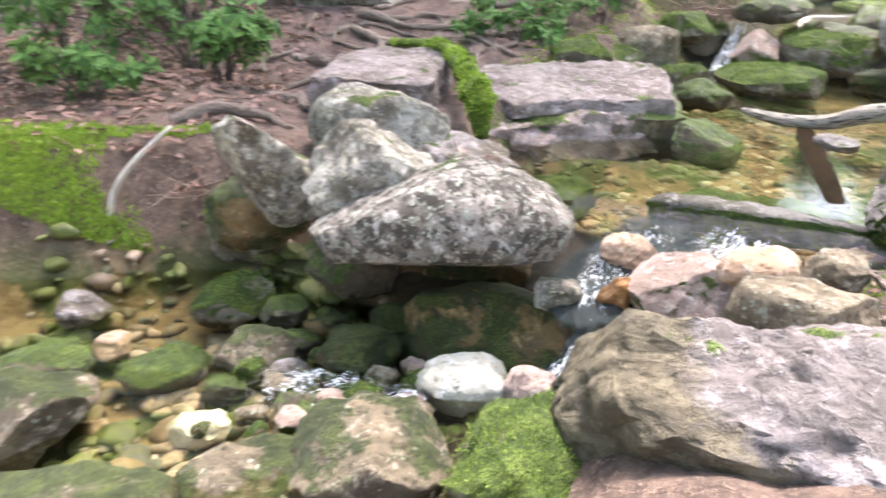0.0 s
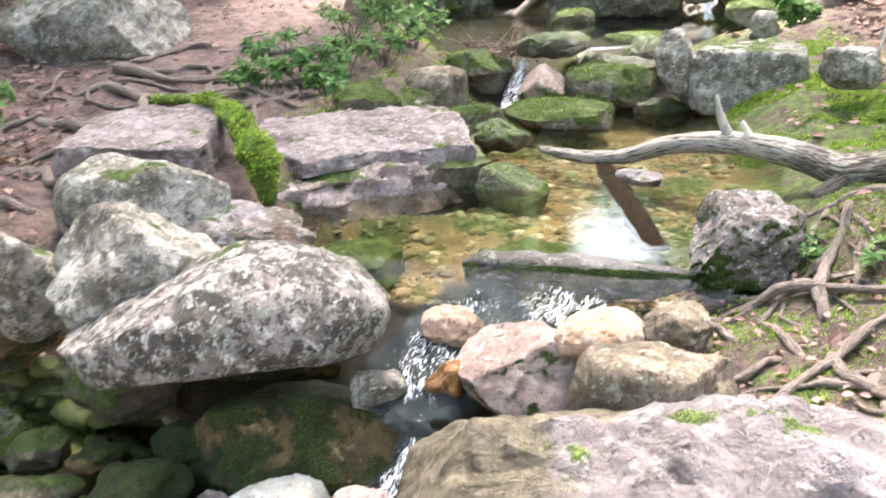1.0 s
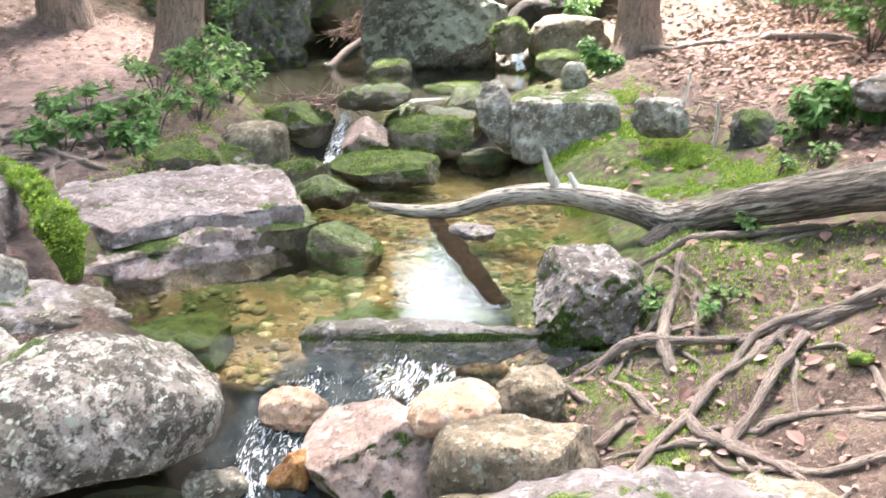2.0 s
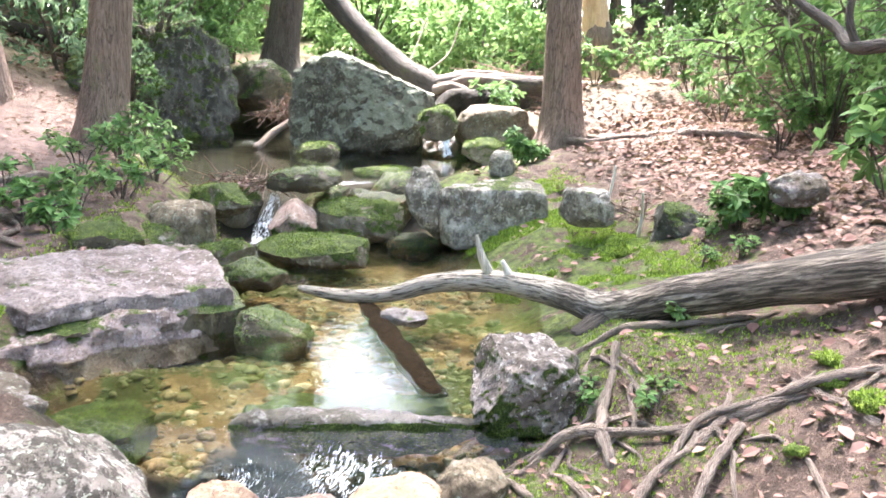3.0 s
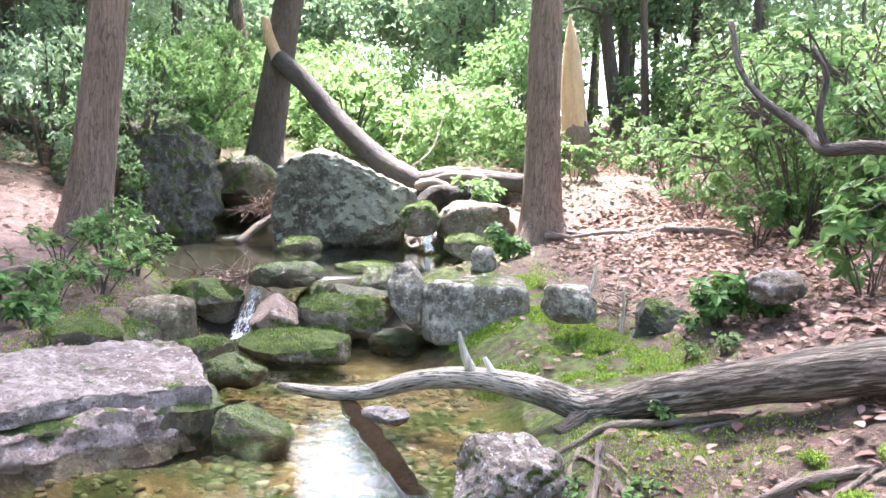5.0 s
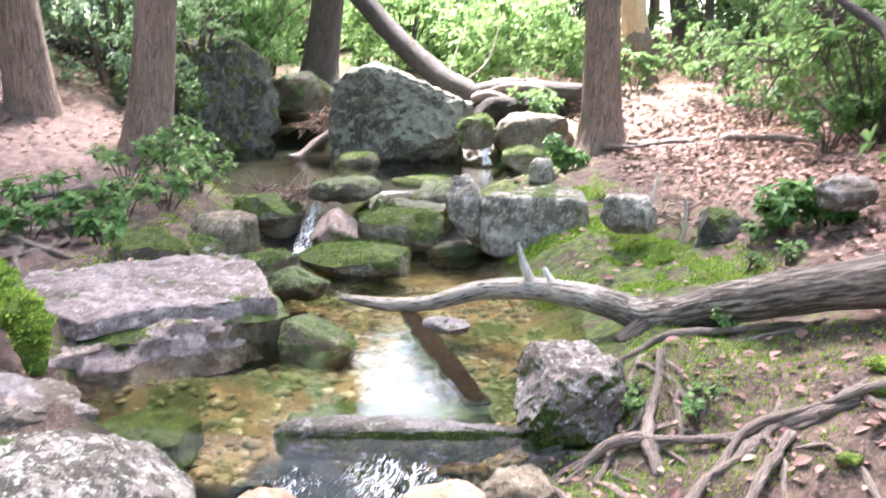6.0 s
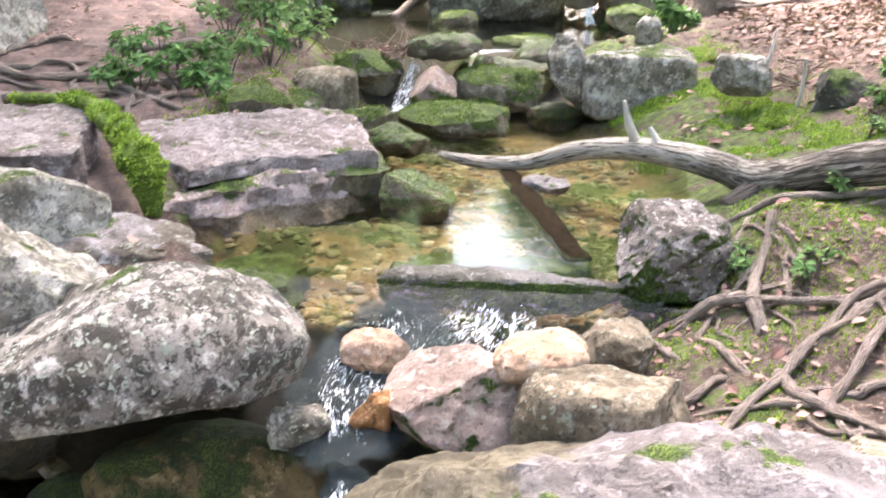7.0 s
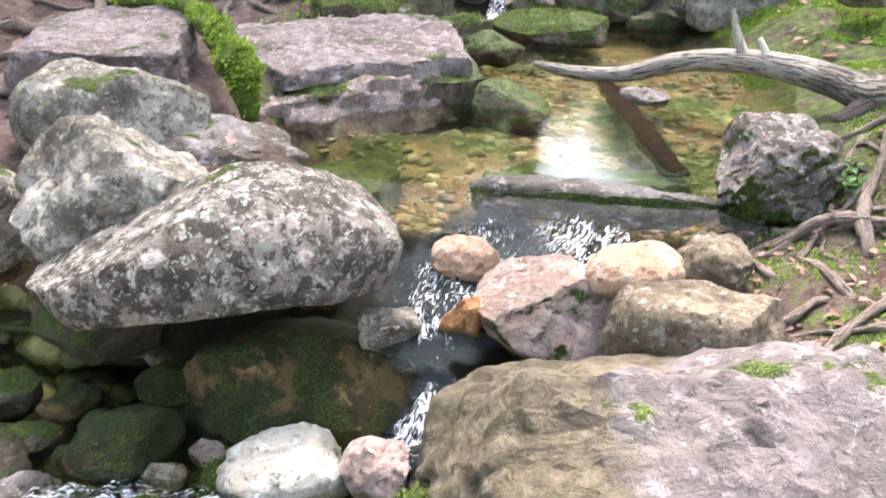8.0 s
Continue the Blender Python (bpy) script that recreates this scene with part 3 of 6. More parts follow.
def build_water():
    step_ = 0.05
    xs, ys = np.arange(-5, 7.5, step_), np.arange(0.8, 15, step_)
    X, Y = np.meshgrid(xs, ys)
    s, r, side = along_stream(X, Y)
    half = np.interp(s, np.arange(len(COURSE)), COURSE[:, 3])
    zw = water_level(s)
    q = np.stack([X.ravel(), Y.ravel(), np.zeros(X.size)], 1)
    flow = np.clip(np.interp(s, [0, 1.5, 2.2, 3, 4.4, 4.7, 7.0, 7.3, 7.8, 8.2, 13], [0.3, 0.6, 0.9, 1, 0.9, 0.03, 0.04, 0.9, 0.4, 0.03, 0.3]), 0, 1)
    zw = zw + 0.012 * flow * fbm(q * 5, 8, 3)
    keep = (r < (half + 0.35) * (1 - 0.85 * step(7.05, 7.3, s) * (1 - step(7.75, 8.0, s)))).reshape(X.shape)
    keep &= ~(((s > 2.8) & (s < 4.28)) | ((s > 9.5) & (s < 10.7) & (X.ravel() > 4.15))).reshape(X.shape)
    nx = len(xs)
    i = (np.arange(len(ys) - 1)[:, None] * nx + np.arange(nx - 1)[None])
    ok = keep[:-1, :-1] & keep[1:, :-1] & keep[:-1, 1:] & keep[1:, 1:]
    i = i[ok]
    quads = np.stack([i, i + 1, i + nx + 1, i + nx], 1)
    used, inverse = np.unique(quads, return_inverse=True)
    v = np.stack([X.ravel(), Y.ravel(), zw], 1)[used]
    me = fast_mesh("stream", v, inverse.reshape(quads.shape), WATER, True)
    layer = me.attributes.new("flow", "FLOAT", "POINT")
    layer.data.foreach_set("value", flow[used].astype(np.float32))
    return tagged(new("stream_water", me), "clear shallow stream water over gravel, rippled at the drops", "water", kind="structure")


build_water()


# ---- rocks ----
def rock(name, place, size, turn, material, label, seed, power=2.4, rough=0.12, cuts=(), chips=8, tilt=(0, 0), sub=5, category="rock", grit=0.011):
    """A worn stone: a rounded block with broken faces and an uneven skin."""
    v, f = block() if power >= 4 else sphere(sub)
    rng = np.random.default_rng(seed)
    p = v * ((np.abs(v) ** power).sum(1)[:, None] + 1e-9) ** (-1 / power)
    planes = [(np.array(c[:3]) / np.linalg.norm(c[:3]), c[3]) for c in cuts]
    for k in range(chips):
        n = rng.normal(size=3)
        n /= np.linalg.norm(n)
        planes.append((n, rng.uniform(0.66, 0.95)))
    for n, d in planes:
        over = np.maximum(p @ n - d, 0)
        p = p - 0.93 * over[:, None] * n
    half = np.array(size) / 2
    m = float(half.max())
    q = p * half / m
    shift = rough * fbm(q * 1.6 + seed * 3.1, seed, 3)
    crag = 1 - np.abs(fbm(q * 3.3 + seed, seed + 20, 3))
    shift = shift + 0.4 * rough * (crag - 0.7) + 0.22 * rough * fbm(q * 9 + seed, seed + 50, 3)
    p = p * (1 + shift)[:, None] * half
    away = p / half ** 2
    away /= np.linalg.norm(away, axis=1)[:, None]
    p = p + away * (grit * fbm(p * 11 + seed, seed + 60, 3) + 0.004 * fbm(p * 45 + seed, seed + 70, 3))[:, None]
    me = fast_mesh(name, p, f, material, True)
    me.set_sharp_from_angle(angle=0.5)
    ob = new(name, me)
    ob.matrix_world = pose(*place, 0, 0, turn) @ pose(0, 0, 0, tilt[0], tilt[1], 0)
    return tagged(ob, label, category, "stones in the stream")


ROCKS = []


def stone(*args, **more):
    ROCKS.append(rock(*args, **more))


# the boulders round the drop
stone("boulder", (-0.08, 3.46, 0.12), (1.16, 0.72, 0.55), 4, GRANITE, "large rounded granite boulder spotted with pale lichen, bridging the stream", 11,
      power=2.1, rough=0.045, chips=1, cuts=((-0.72, 0, 0.69, 0.66), (0.9, 0, 0.43, 0.86), (0.47, -0.1, -0.88, 0.74), (0, -0.45, -0.9, 0.62), (0, 0.6, 0.8, 0.85)))
stone("boulder", (-0.42, 3.72, 0.22), (0.70, 0.5, 0.56), 10, GRANITE_PALE, "upright grey boulder crusted with lichen", 12, power=2.3, chips=4, cuts=((0.75, 0, 0.66, 0.6), (-0.8, -0.3, 0.5, 0.75)), sub=5)
stone("boulder", (-0.55, 4.56, 0.27), (0.80, 0.55, 0.48), 10, GRANITE_PALE, "pale boulder with yellowish lichen on the pool's edge", 13, power=2.4, rough=0.06, chips=2, cuts=((0, -0.25, 0.97, 0.86),), sub=5)
stone("rock", (-0.12, 4.5, 0.08), (0.74, 0.5, 0.32), 2, GNEISS, "small grey peaked rock at the pool's edge", 14, power=2.0, cuts=((0.6, 0, 0.8, 0.6),))
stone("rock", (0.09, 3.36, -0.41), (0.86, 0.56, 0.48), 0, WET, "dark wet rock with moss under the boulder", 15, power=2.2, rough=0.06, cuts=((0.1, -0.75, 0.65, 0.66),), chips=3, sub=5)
stone("boulder", (1.14, 2.46, -0.22), (1.55, 0.86, 0.78), -22, STAINED_GNEISS, "long grey gneiss boulder with pale folds and a brown stained flank", 16, power=3.2, rough=0.1, grit=0.026, chips=1, cuts=((-0.95, -0.1, 0.3, 0.9), (0, -0.6, 0.8, 0.86)), tilt=(0, 5), sub=6)
stone("rock", (0.06, 3.0, -0.42), (0.43, 0.3, 0.25), 1, QUARTZ, "white quartz rock in the splashing water", 17, power=2.1)
stone("rock", (0.32, 2.9, -0.38), (0.22, 0.17, 0.22), 0, PINK, "reddish wet rock beside the white one", 18)
stone("rock", (0.58, 3.06, -0.33), (0.2, 0.15, 0.18), -12, QUARTZ, "pale rock with water running over it", 19)
stone("rock", (0.41, 3.34, -0.18), (0.2, 0.15, 0.17), -7, GRANITE_PALE, "small whitish rock below the boulder", 20)
stone("rock", (0.65, 3.31, -0.16), (0.12, 0.09, 0.2), -13, WET_ORANGE, "small orange stone standing in the rapid", 21, power=4, tilt=(0, 14))
stone("rock", (0.73, 3.61, -0.08), (0.21, 0.17, 0.17), -13, ORANGE, "rounded orange stone in the outflow", 22, power=3)
stone("rock", (0.94, 3.28, -0.16), (0.5, 0.38, 0.4), -19, PINK, "pink granite rock with green algae on its side", 23, power=3, cuts=((-0.4, -0.2, 0.9, 0.75),), rough=0.06, sub=5)
stone("rock", (1.19, 3.2, 0.04), (0.33, 0.27, 0.15), -25, ORANGE, "flat orange stone leaning on the pink rock", 24, power=2.1, tilt=(0, -8), chips=1, rough=0.04)
stone("rock", (1.31, 2.96, -0.08), (0.56, 0.36, 0.34), -30, BROWN, "brown rock with a pale flat top", 25, power=3.2, rough=0.06, cuts=((0, 0, 1, 0.86),), sub=5)
stone("rock", (1.52, 3.26, 0.0), (0.29, 0.24, 0.18), -31, BROWN, "small mossy stone by the roots", 26)
stone("rock", (1.4, 3.96, -0.052), (1.14, 0.16, 0.16), -23, SILL, "long flat-topped mossy stone sill that holds back the pool", 27, power=4, rough=0.07, chips=2, sub=5)
stone("rock", (2.03, 3.83, 0.08), (0.5, 0.5, 0.44), -33, SPECKLED, "grey rock with moss where the bank begins", 28, power=2.6, grit=0.02, rough=0.1, chips=2, cuts=((-0.75, -0.35, 0.45, 0.7), (0.1, -0.2, 0.95, 0.85)), tilt=(0, -6), sub=6)
stone("rock", (2.11, 5.27, 0.0), (0.28, 0.22, 0.09), -25, GNEISS, "flat wet stone under the log", 29)
stone("rock", (1.36, 5.3, -0.01), (0.42, 0.32, 0.3), -15, MOSSY_WET, "wedge of mossy wet rock beside the slab", 30, power=2.6, chips=3, cuts=((0.5, -0.15, 0.85, 0.42), (0, -0.9, 0.4, 0.7)))
stone("rock", (1.49, 6.3, 0.07), (0.44, 0.4, 0.24), -13, MOSSY_WET, "low mossy rock behind the slab", 31)
stone("rock", (2.16, 6.98, 0.05), (0.92, 0.56, 0.22), -18, MOSSY, "flat rock capped with green moss in the pool", 32, power=4, rough=0.05, cuts=((0, 0, 1, 0.9),), sub=4)
stone("rock", (2.12, 7.5, 0.2), (0.46, 0.36, 0.36), -16, PINK, "pink pointed rock beside the small cascade", 33, power=2.0, cuts=((0.7, -0.3, 0.6, 0.55), (-0.75, -0.2, 0.6, 0.55)), rough=0.05, sub=4)
stone("rock", (2.68, 7.5, 0.16), (0.7, 0.44, 0.36), -21, MOSSY, "blocky moss-covered rock at the pool's head", 34, power=4, sub=4)
stone("boulder", (3.62, 6.95, 0.26), (0.86, 0.62, 0.56), -28, GRANITE_PALE, "large square granite block with pale lichen", 35, power=5, rough=0.06, chips=3, cuts=((0, -0.1, 1, 0.92),), sub=5)
stone("rock", (3.13, 7.2, 0.34), (0.36, 0.4, 0.62), -28, GRANITE_PALE, "upright granite lump joined to the square block", 36, power=2.6, cuts=((-0.7, 0, -0.7, 0.55),), tilt=(0, -14), sub=4)
stone("rock", (2.31, 7.85, 0.47), (0.6, 0.42, 0.24), -18, MOSSY_WET, "wet mossy rock at the upper pool's lip", 37, sub=4)
stone("rock", (3.45, 8.75, 0.4), (0.68, 0.5, 0.12), -23, MOSSY, "flat green rock barely above the dark pool", 38, sub=4)
stone("rock", (3.3, 10.6, 0.44), (0.55, 0.4, 0.26), -18, MOSSY, "moss-topped rock in the dark upper pool", 39, sub=4)
stone("rock", (1.56, 7.6, 0.36), (0.46, 0.4, 0.3), -12, MOSSY, "mossy rock beside the small cascade", 40, sub=4)
stone("rock", (1.21, 7.2, 0.22), (0.56, 0.46, 0.44), -9, BROWN, "brown bank rock half under moss", 41, sub=4)
stone("rock", (0.93, 7.0, 0.18), (0.42, 0.34, 0.26), -7, MOSSY, "rounded mossy bank rock behind the slab", 42, sub=4)
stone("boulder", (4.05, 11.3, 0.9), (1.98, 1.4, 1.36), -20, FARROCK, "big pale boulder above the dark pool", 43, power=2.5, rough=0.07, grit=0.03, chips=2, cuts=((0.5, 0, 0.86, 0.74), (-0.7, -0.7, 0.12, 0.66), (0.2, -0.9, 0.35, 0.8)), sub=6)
stone("boulder", (1.78, 12.6, 1.0), (2.3, 1.6, 1.85), -10, DARKROCK, "dark grey boulder draped with moss and branches", 44, power=2.4, rough=0.09, grit=0.04, chips=2, cuts=((0.75, -0.6, 0.15, 0.7), (-0.6, -0.3, 0.75, 0.85)), sub=6)
stone("rock", (3.32, 13.3, 1.08), (0.9, 0.8, 0.8), -14, MOSSY_WET, "mossy rock between the two big boulders", 45, sub=4)
stone("rock", (4.55, 9.95, 0.8), (0.44, 0.4, 0.4), -26, MOSSY, "mossy rock beside the little waterfall", 46, sub=4)
stone("rock", (5.24, 9.75, 0.72), (1.0, 0.72, 0.6), -30, BROWN, "brown boulder beside the little waterfall", 47, power=2.6, sub=4)
stone("rock", (4.91, 9.4, 0.5), (0.62, 0.46, 0.32), -29, MOSSY, "mossy stone below the waterfall", 48, sub=4)
stone("rock", (4.29, 7.95, 0.5), (0.28, 0.24, 0.36), -30, GRANITE_PALE, "small upright pale stone by the pool", 49, sub=4)
# added dark backing: it covers sunny ground where the recess should look dark
stone("rock", (4.78, 10.2, 0.5), (0.6, 0.5, 0.42), -25, WET, "dark wet rock behind the little waterfall", 96, sub=4)
stone("rock", (4.8, 12.3, 1.3), (0.6, 0.5, 0.2), -22, GRANITE_PALE, "flat pale stone behind the big boulder", 50, sub=4)
stone("rock", (3.82, 5.91, 0.46), (0.4, 0.34, 0.27), -36, GRANITE_PALE, "grey stone set in the mossy bank", 51, power=3.5)
stone("rock", (4.21, 5.42, 0.36), (0.4, 0.34, 0.42), -42, DARKROCK, "dark round stone in the leafy bank", 52)
stone("rock", (4.46, 4.63, 0.74), (0.36, 0.3, 0.2), -49, GNEISS, "flat grey stone lying among dead leaves", 53, power=3, tilt=(12, 0))
# the lower stream
stone("rock", (-1.12, 3.61, -0.38), (0.38, 0.3, 0.25), 21, MOSSY, "round stone under green moss", 54)
stone("rock", (-1.62, 2.6, -0.40), (0.54, 0.44, 0.34), 36, OLIVE, "large wet mossy stone in the shallows", 55)
stone("rock", (-1.25, 2.2, -0.5), (0.78, 0.6, 0.26), 34, OLIVE, "low wet mossy rock in the shallows", 56)
stone("rock", (-0.25, 2.46, -0.40), (0.62, 0.5, 0.48), 12, OLIVE, "brown pointed rock with mossy flanks", 57, power=2.0, cuts=((0.6, -0.2, 0.75, 0.55), (-0.6, -0.2, 0.75, 0.55)))
stone("rock", (0.3, 2.34, -0.37), (0.66, 0.56, 0.52), 1, MOSSY, "rounded rock thickly covered in bright moss", 58, power=2.6, cuts=((0.5, -0.3, 0.8, 0.7),))
stone("rock", (-1.28, 3.12, -0.46), (0.42, 0.32, 0.13), 27, MOSSY_WET, "flat greenish stone awash in the stream", 59)
stone("rock", (-1.8, 3.05, -0.42), (0.42, 0.34, 0.18), 34, MOSSY_WET, "flat mossy stone at the water's edge", 60)
stone("rock", (-0.9, 3.2, -0.42), (0.36, 0.3, 0.2), 20, OLIVE, "grey-green stone awash in the stream", 61)
stone("rock", (-0.67, 2.4, -0.47), (0.48, 0.4, 0.22), 22, OLIVE, "low brownish stone with purple tints", 62)
stone("rock", (-1.25, 4.22, -0.2), (0.42, 0.32, 0.42), 20, MOSSY, "mossy orange-stained rock at the bank's foot", 63)
stone("rock", (-0.56, 3.7, -0.2), (0.44, 0.36, 0.34), 13, MOSSY_WET, "dark mossy rock that props the boulder", 64)
# added to keep light from behind out of the hollow under the boulder
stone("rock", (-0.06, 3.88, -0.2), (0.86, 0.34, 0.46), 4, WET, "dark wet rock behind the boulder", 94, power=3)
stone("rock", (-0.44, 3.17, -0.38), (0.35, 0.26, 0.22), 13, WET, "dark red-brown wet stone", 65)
stone("rock", (-2.06, 4.22, -0.36), (0.23, 0.18, 0.16), 29, QUARTZ, "small white stone at the bank's foot", 66)
stone("rock", (-1.91, 3.6, -0.44), (0.3, 0.24, 0.16), 31, GNEISS, "bluish grey stone in shallow water", 67)
stone("rock", (-0.72, 3.1, -0.46), (0.22, 0.16, 0.14), 40, GNEISS, "small grey stone in the riffle", 68)
stone("rock", (-0.98, 2.72, -0.49), (0.24, 0.2, 0.14), 10, QUARTZ, "pale stone in the gravel shallows", 69)
stone("rock", (-1.6, 3.3, -0.47), (0.2, 0.16, 0.12), 60, ORANGE, "tan stone in the gravel shallows", 70)
# the left bank
stone("boulder", (-1.57, 8.75, 0.75), (1.6, 1.2, 1.0), 13, GRANITE_PALE, "lichen-covered boulder beside the trail", 71, power=2.4, sub=5)
stone("rock", (-0.96, 3.86, 0.22), (0.34, 0.36, 0.66), 18, GRANITE_PALE, "leaning slab of pale granite on the bank", 73, power=4, rough=0.05, tilt=(10, -38), sub=5)
stone("rock", (-1.1, 4.0, -0.05), (0.5, 0.4, 0.35), 18, WET, "dark earth-stained rock below the leaning slab", 74)
# the layered slab by the pool
def flagstone(name, outline, top, slope, depth, material, label, seed, flare=0.02, rough=0.02, relief=0.02, category="rock slab"):
    """A layer of split stone. outline: its corners in the plan; top: the height of its upper face at the first
    corner; slope: how the face rises along x and y; depth: its thickness; flare: how far the foot stands out."""
    c = np.array(outline, float)
    loop = []
    for a, b in zip(c, np.roll(c, -1, axis=0)):
        k = max(2, int(np.linalg.norm(b - a) / 0.025))
        loop += [a + (b - a) * u for u in np.arange(k) / k]
    loop = np.array(loop)
    n = len(loop)
    loop = loop + 0.028 * np.stack([fbm(np.c_[loop * 5, np.full(n, q)], seed, 4) for q in (0.0, 9.0)], 1)
    mid = loop.mean(0)
    origin = np.array([*mid, top])
    out = loop - mid
    out /= np.linalg.norm(out, axis=1)[:, None]
    plane = lambda p: top + (p[:, 0] - c[0, 0]) * slope[0] + (p[:, 1] - c[0, 1]) * slope[1]
    rows = []
    for u in np.linspace(1, 0, 9):
        ledge = np.floor(u * 4) / 4 * 0.35 + u * 0.65
        p = loop + out * flare * ledge + out * rough * fbm(np.c_[loop * 9, np.full(n, u * 2.2)], seed + 3, 3)[:, None]
        rows.append(np.c_[p, plane(loop) - depth * u - 0.012 * (u == 0)])
    for u in np.concatenate([[0.985], np.linspace(0.96, 0.0, 26)]):
        p = mid + (loop - mid) * u
        z = plane(p) + relief * fbm(np.c_[p * 3.2, np.zeros(n)], seed + 5, 5, 0.55) + 0.4 * relief * fbm(np.c_[p * 22, np.zeros(n)], seed + 6, 3)
        rows.append(np.c_[p, z])
    v = np.concatenate(rows) - origin
    i = (np.arange(len(rows) - 1)[:, None] * n + np.arange(n)[None]).ravel()
    j = (np.arange(len(rows) - 1)[:, None] * n + (np.arange(n)[None] + 1) % n).ravel()
    me = fast_mesh(name, v, np.stack([i, j, j + n, i + n], 1), material, True)
    me.set_sharp_from_angle(angle=0.6)
    ob = new(name, me)
    ob.location = origin
    ROCKS.append(tagged(ob, label, category, "stones in the stream"))


flagstone("rock_slab", ((0.93, 4.2), (1.2, 4.12), (1.55, 4.05), (1.82, 4.05), (1.8, 4.2), (1.45, 4.3), (1.25, 4.42), (1.0, 4.4)), -0.05, (0.0, 0.0), 0.12, ALGAE,
          "sunken flat stone under green algae behind the sill", 92, relief=0.03)
flagstone("rock_slab", ((0.25, 4.35), (0.5, 4.3), (0.62, 4.5), (0.45, 4.75), (0.2, 4.65)), -0.05, (0.0, 0.0), 0.12, ALGAE, "sunken stone under dark green algae", 93, relief=0.03)
flagstone("rock_slab", ((-1.12, 5.2), (-0.7, 5.1), (-0.36, 5.12), (-0.3, 5.6), (-0.36, 6.1), (-0.75, 6.2), (-1.05, 5.9)), 0.4, (0.0, 0.05), 0.2, SLATE,
          "smooth grey flat slab trodden as a step", 72, rough=0.03)
flagstone("rock_slab", ((-0.1, 6.25), (-0.16, 5.85), (0.02, 5.55), (0.17, 5.34), (0.42, 5.4), (0.6, 5.48), (0.8, 5.42), (1.15, 5.42), (1.2, 5.85), (1.12, 6.24), (0.5, 6.3)), 0.31, (0.0, 0.105), 0.09, SLATE,
          "broad flat grey slab with an edge broken in steps", 75)
flagstone("rock_slab", ((-0.2, 6.0), (-0.36, 5.5), (-0.2, 5.16), (0.05, 5.2), (0.24, 5.24), (0.55, 5.31), (0.82, 5.36), (0.98, 5.38), (1.0, 6.0)), 0.16, (0.02, 0.09), 0.22, PINK_SLATE,
          "lower layer of the grey slab sloping into the pool", 76, flare=0.13, rough=0.06, relief=0.035)
flagstone("rock_slab", ((0.9, 6.0), (0.86, 5.4), (1.0, 5.35), (1.2, 5.4), (1.24, 5.9)), 0.17, (0.0, 0.06), 0.34, MOSSY_WET,
          "dark mossy broken end of the grey slab", 83, flare=0.05, rough=0.05, relief=0.03)
# two dark rocks added where the gaps are only shade; the first also dams the lip
stone("rock", (2.95, 7.8, 0.12), (0.7, 0.5, 0.6), -20, WET, "dark wet rock in the gap at the pool's head", 77, sub=4)
stone("rock", (3.05, 7.22, -0.02), (0.5, 0.4, 0.26), -20, WET, "dark wet rock in the gap beside the granite block", 95, sub=4)
stone("rock", (3.35, 8.0, 0.2), (0.7, 0.5, 0.6), -20, MOSSY_WET, "mossy rock damming the dark upper pool", 78, sub=4)
stone("rock", (2.6, 8.0, 0.18), (0.5, 0.4, 0.42), -20, MOSSY_WET, "wet mossy rock at the upper pool's lip", 79, sub=4)
stone("rock", (1.75, 8.05, 0.22), (0.5, 0.4, 0.42), -10, MOSSY, "mossy rock damming the dark upper pool", 80, sub=4)
stone("rock", (-2.3, 4.62, 0.02), (0.8, 0.5, 0.4), 25, MOSS_BRIGHT, "cushion of bright green moss over a bank stone", 81, rough=0.16)
stone("rock", (-2.85, 4.5, -0.02), (0.8, 0.5, 0.42), 25, MOSS_BRIGHT, "cushion of bright green moss over a bank stone", 82, rough=0.16)
stone("rock", (3.8, 6.25, 0.06), (0.9, 0.5, 0.36), -35, MOSS_BRIGHT, "hummock of bright moss below the granite block", 85, rough=0.16)
stone("rock", (4.0, 5.6, 0.08), (0.8, 0.5, 0.4), -35, MOSS_BRIGHT, "hummock of bright moss on the pool's bank", 86, rough=0.16)
stone("rock", (3.5, 5.75, 0.0), (0.6, 0.4, 0.25), -35, MOSS_BRIGHT, "low hummock of moss on the pool's bank", 87, rough=0.16)
stone("rock", (1.45, 7.0, 0.05), (0.5, 0.4, 0.3), -10, MOSSY, "mossy stone at the foot of the bank", 88, sub=4)
stone("rock", (0.6, 6.55, 0.3), (0.5, 0.4, 0.3), -10, MOSSY, "mossy stone behind the slab", 89, sub=4)

for k, (x, y, z, w, kind, words) in enumerate((
        (-0.75, 3.3, -0.42, 0.2, MOSSY_WET, "small dark mossy stone in the riffle"), (-0.35, 2.86, -0.43, 0.22, MOSSY, "small stone tufted with moss in the riffle"),
        (-0.15, 3.0, -0.45, 0.17, MOSSY, "small stone tufted with moss in the riffle"), (-0.6, 2.8, -0.45, 0.24, MOSSY_WET, "small dark mossy stone in the riffle"),
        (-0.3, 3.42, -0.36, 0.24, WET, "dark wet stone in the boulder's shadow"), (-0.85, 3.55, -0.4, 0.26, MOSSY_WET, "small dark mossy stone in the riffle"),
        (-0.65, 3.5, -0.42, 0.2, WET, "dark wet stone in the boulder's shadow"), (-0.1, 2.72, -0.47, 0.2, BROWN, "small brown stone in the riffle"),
        (1.85, 2.35, 0.0, 0.3, BROWN, "tan stone half buried among roots"), (-0.95, 2.95, -0.47, 0.2, MOSSY_WET, "small dark mossy stone in the riffle"))):
    stone("rock", (x, y, z), (w, w * 0.75, w * 0.62), 37 * k, kind, words, 120 + k, sub=4)
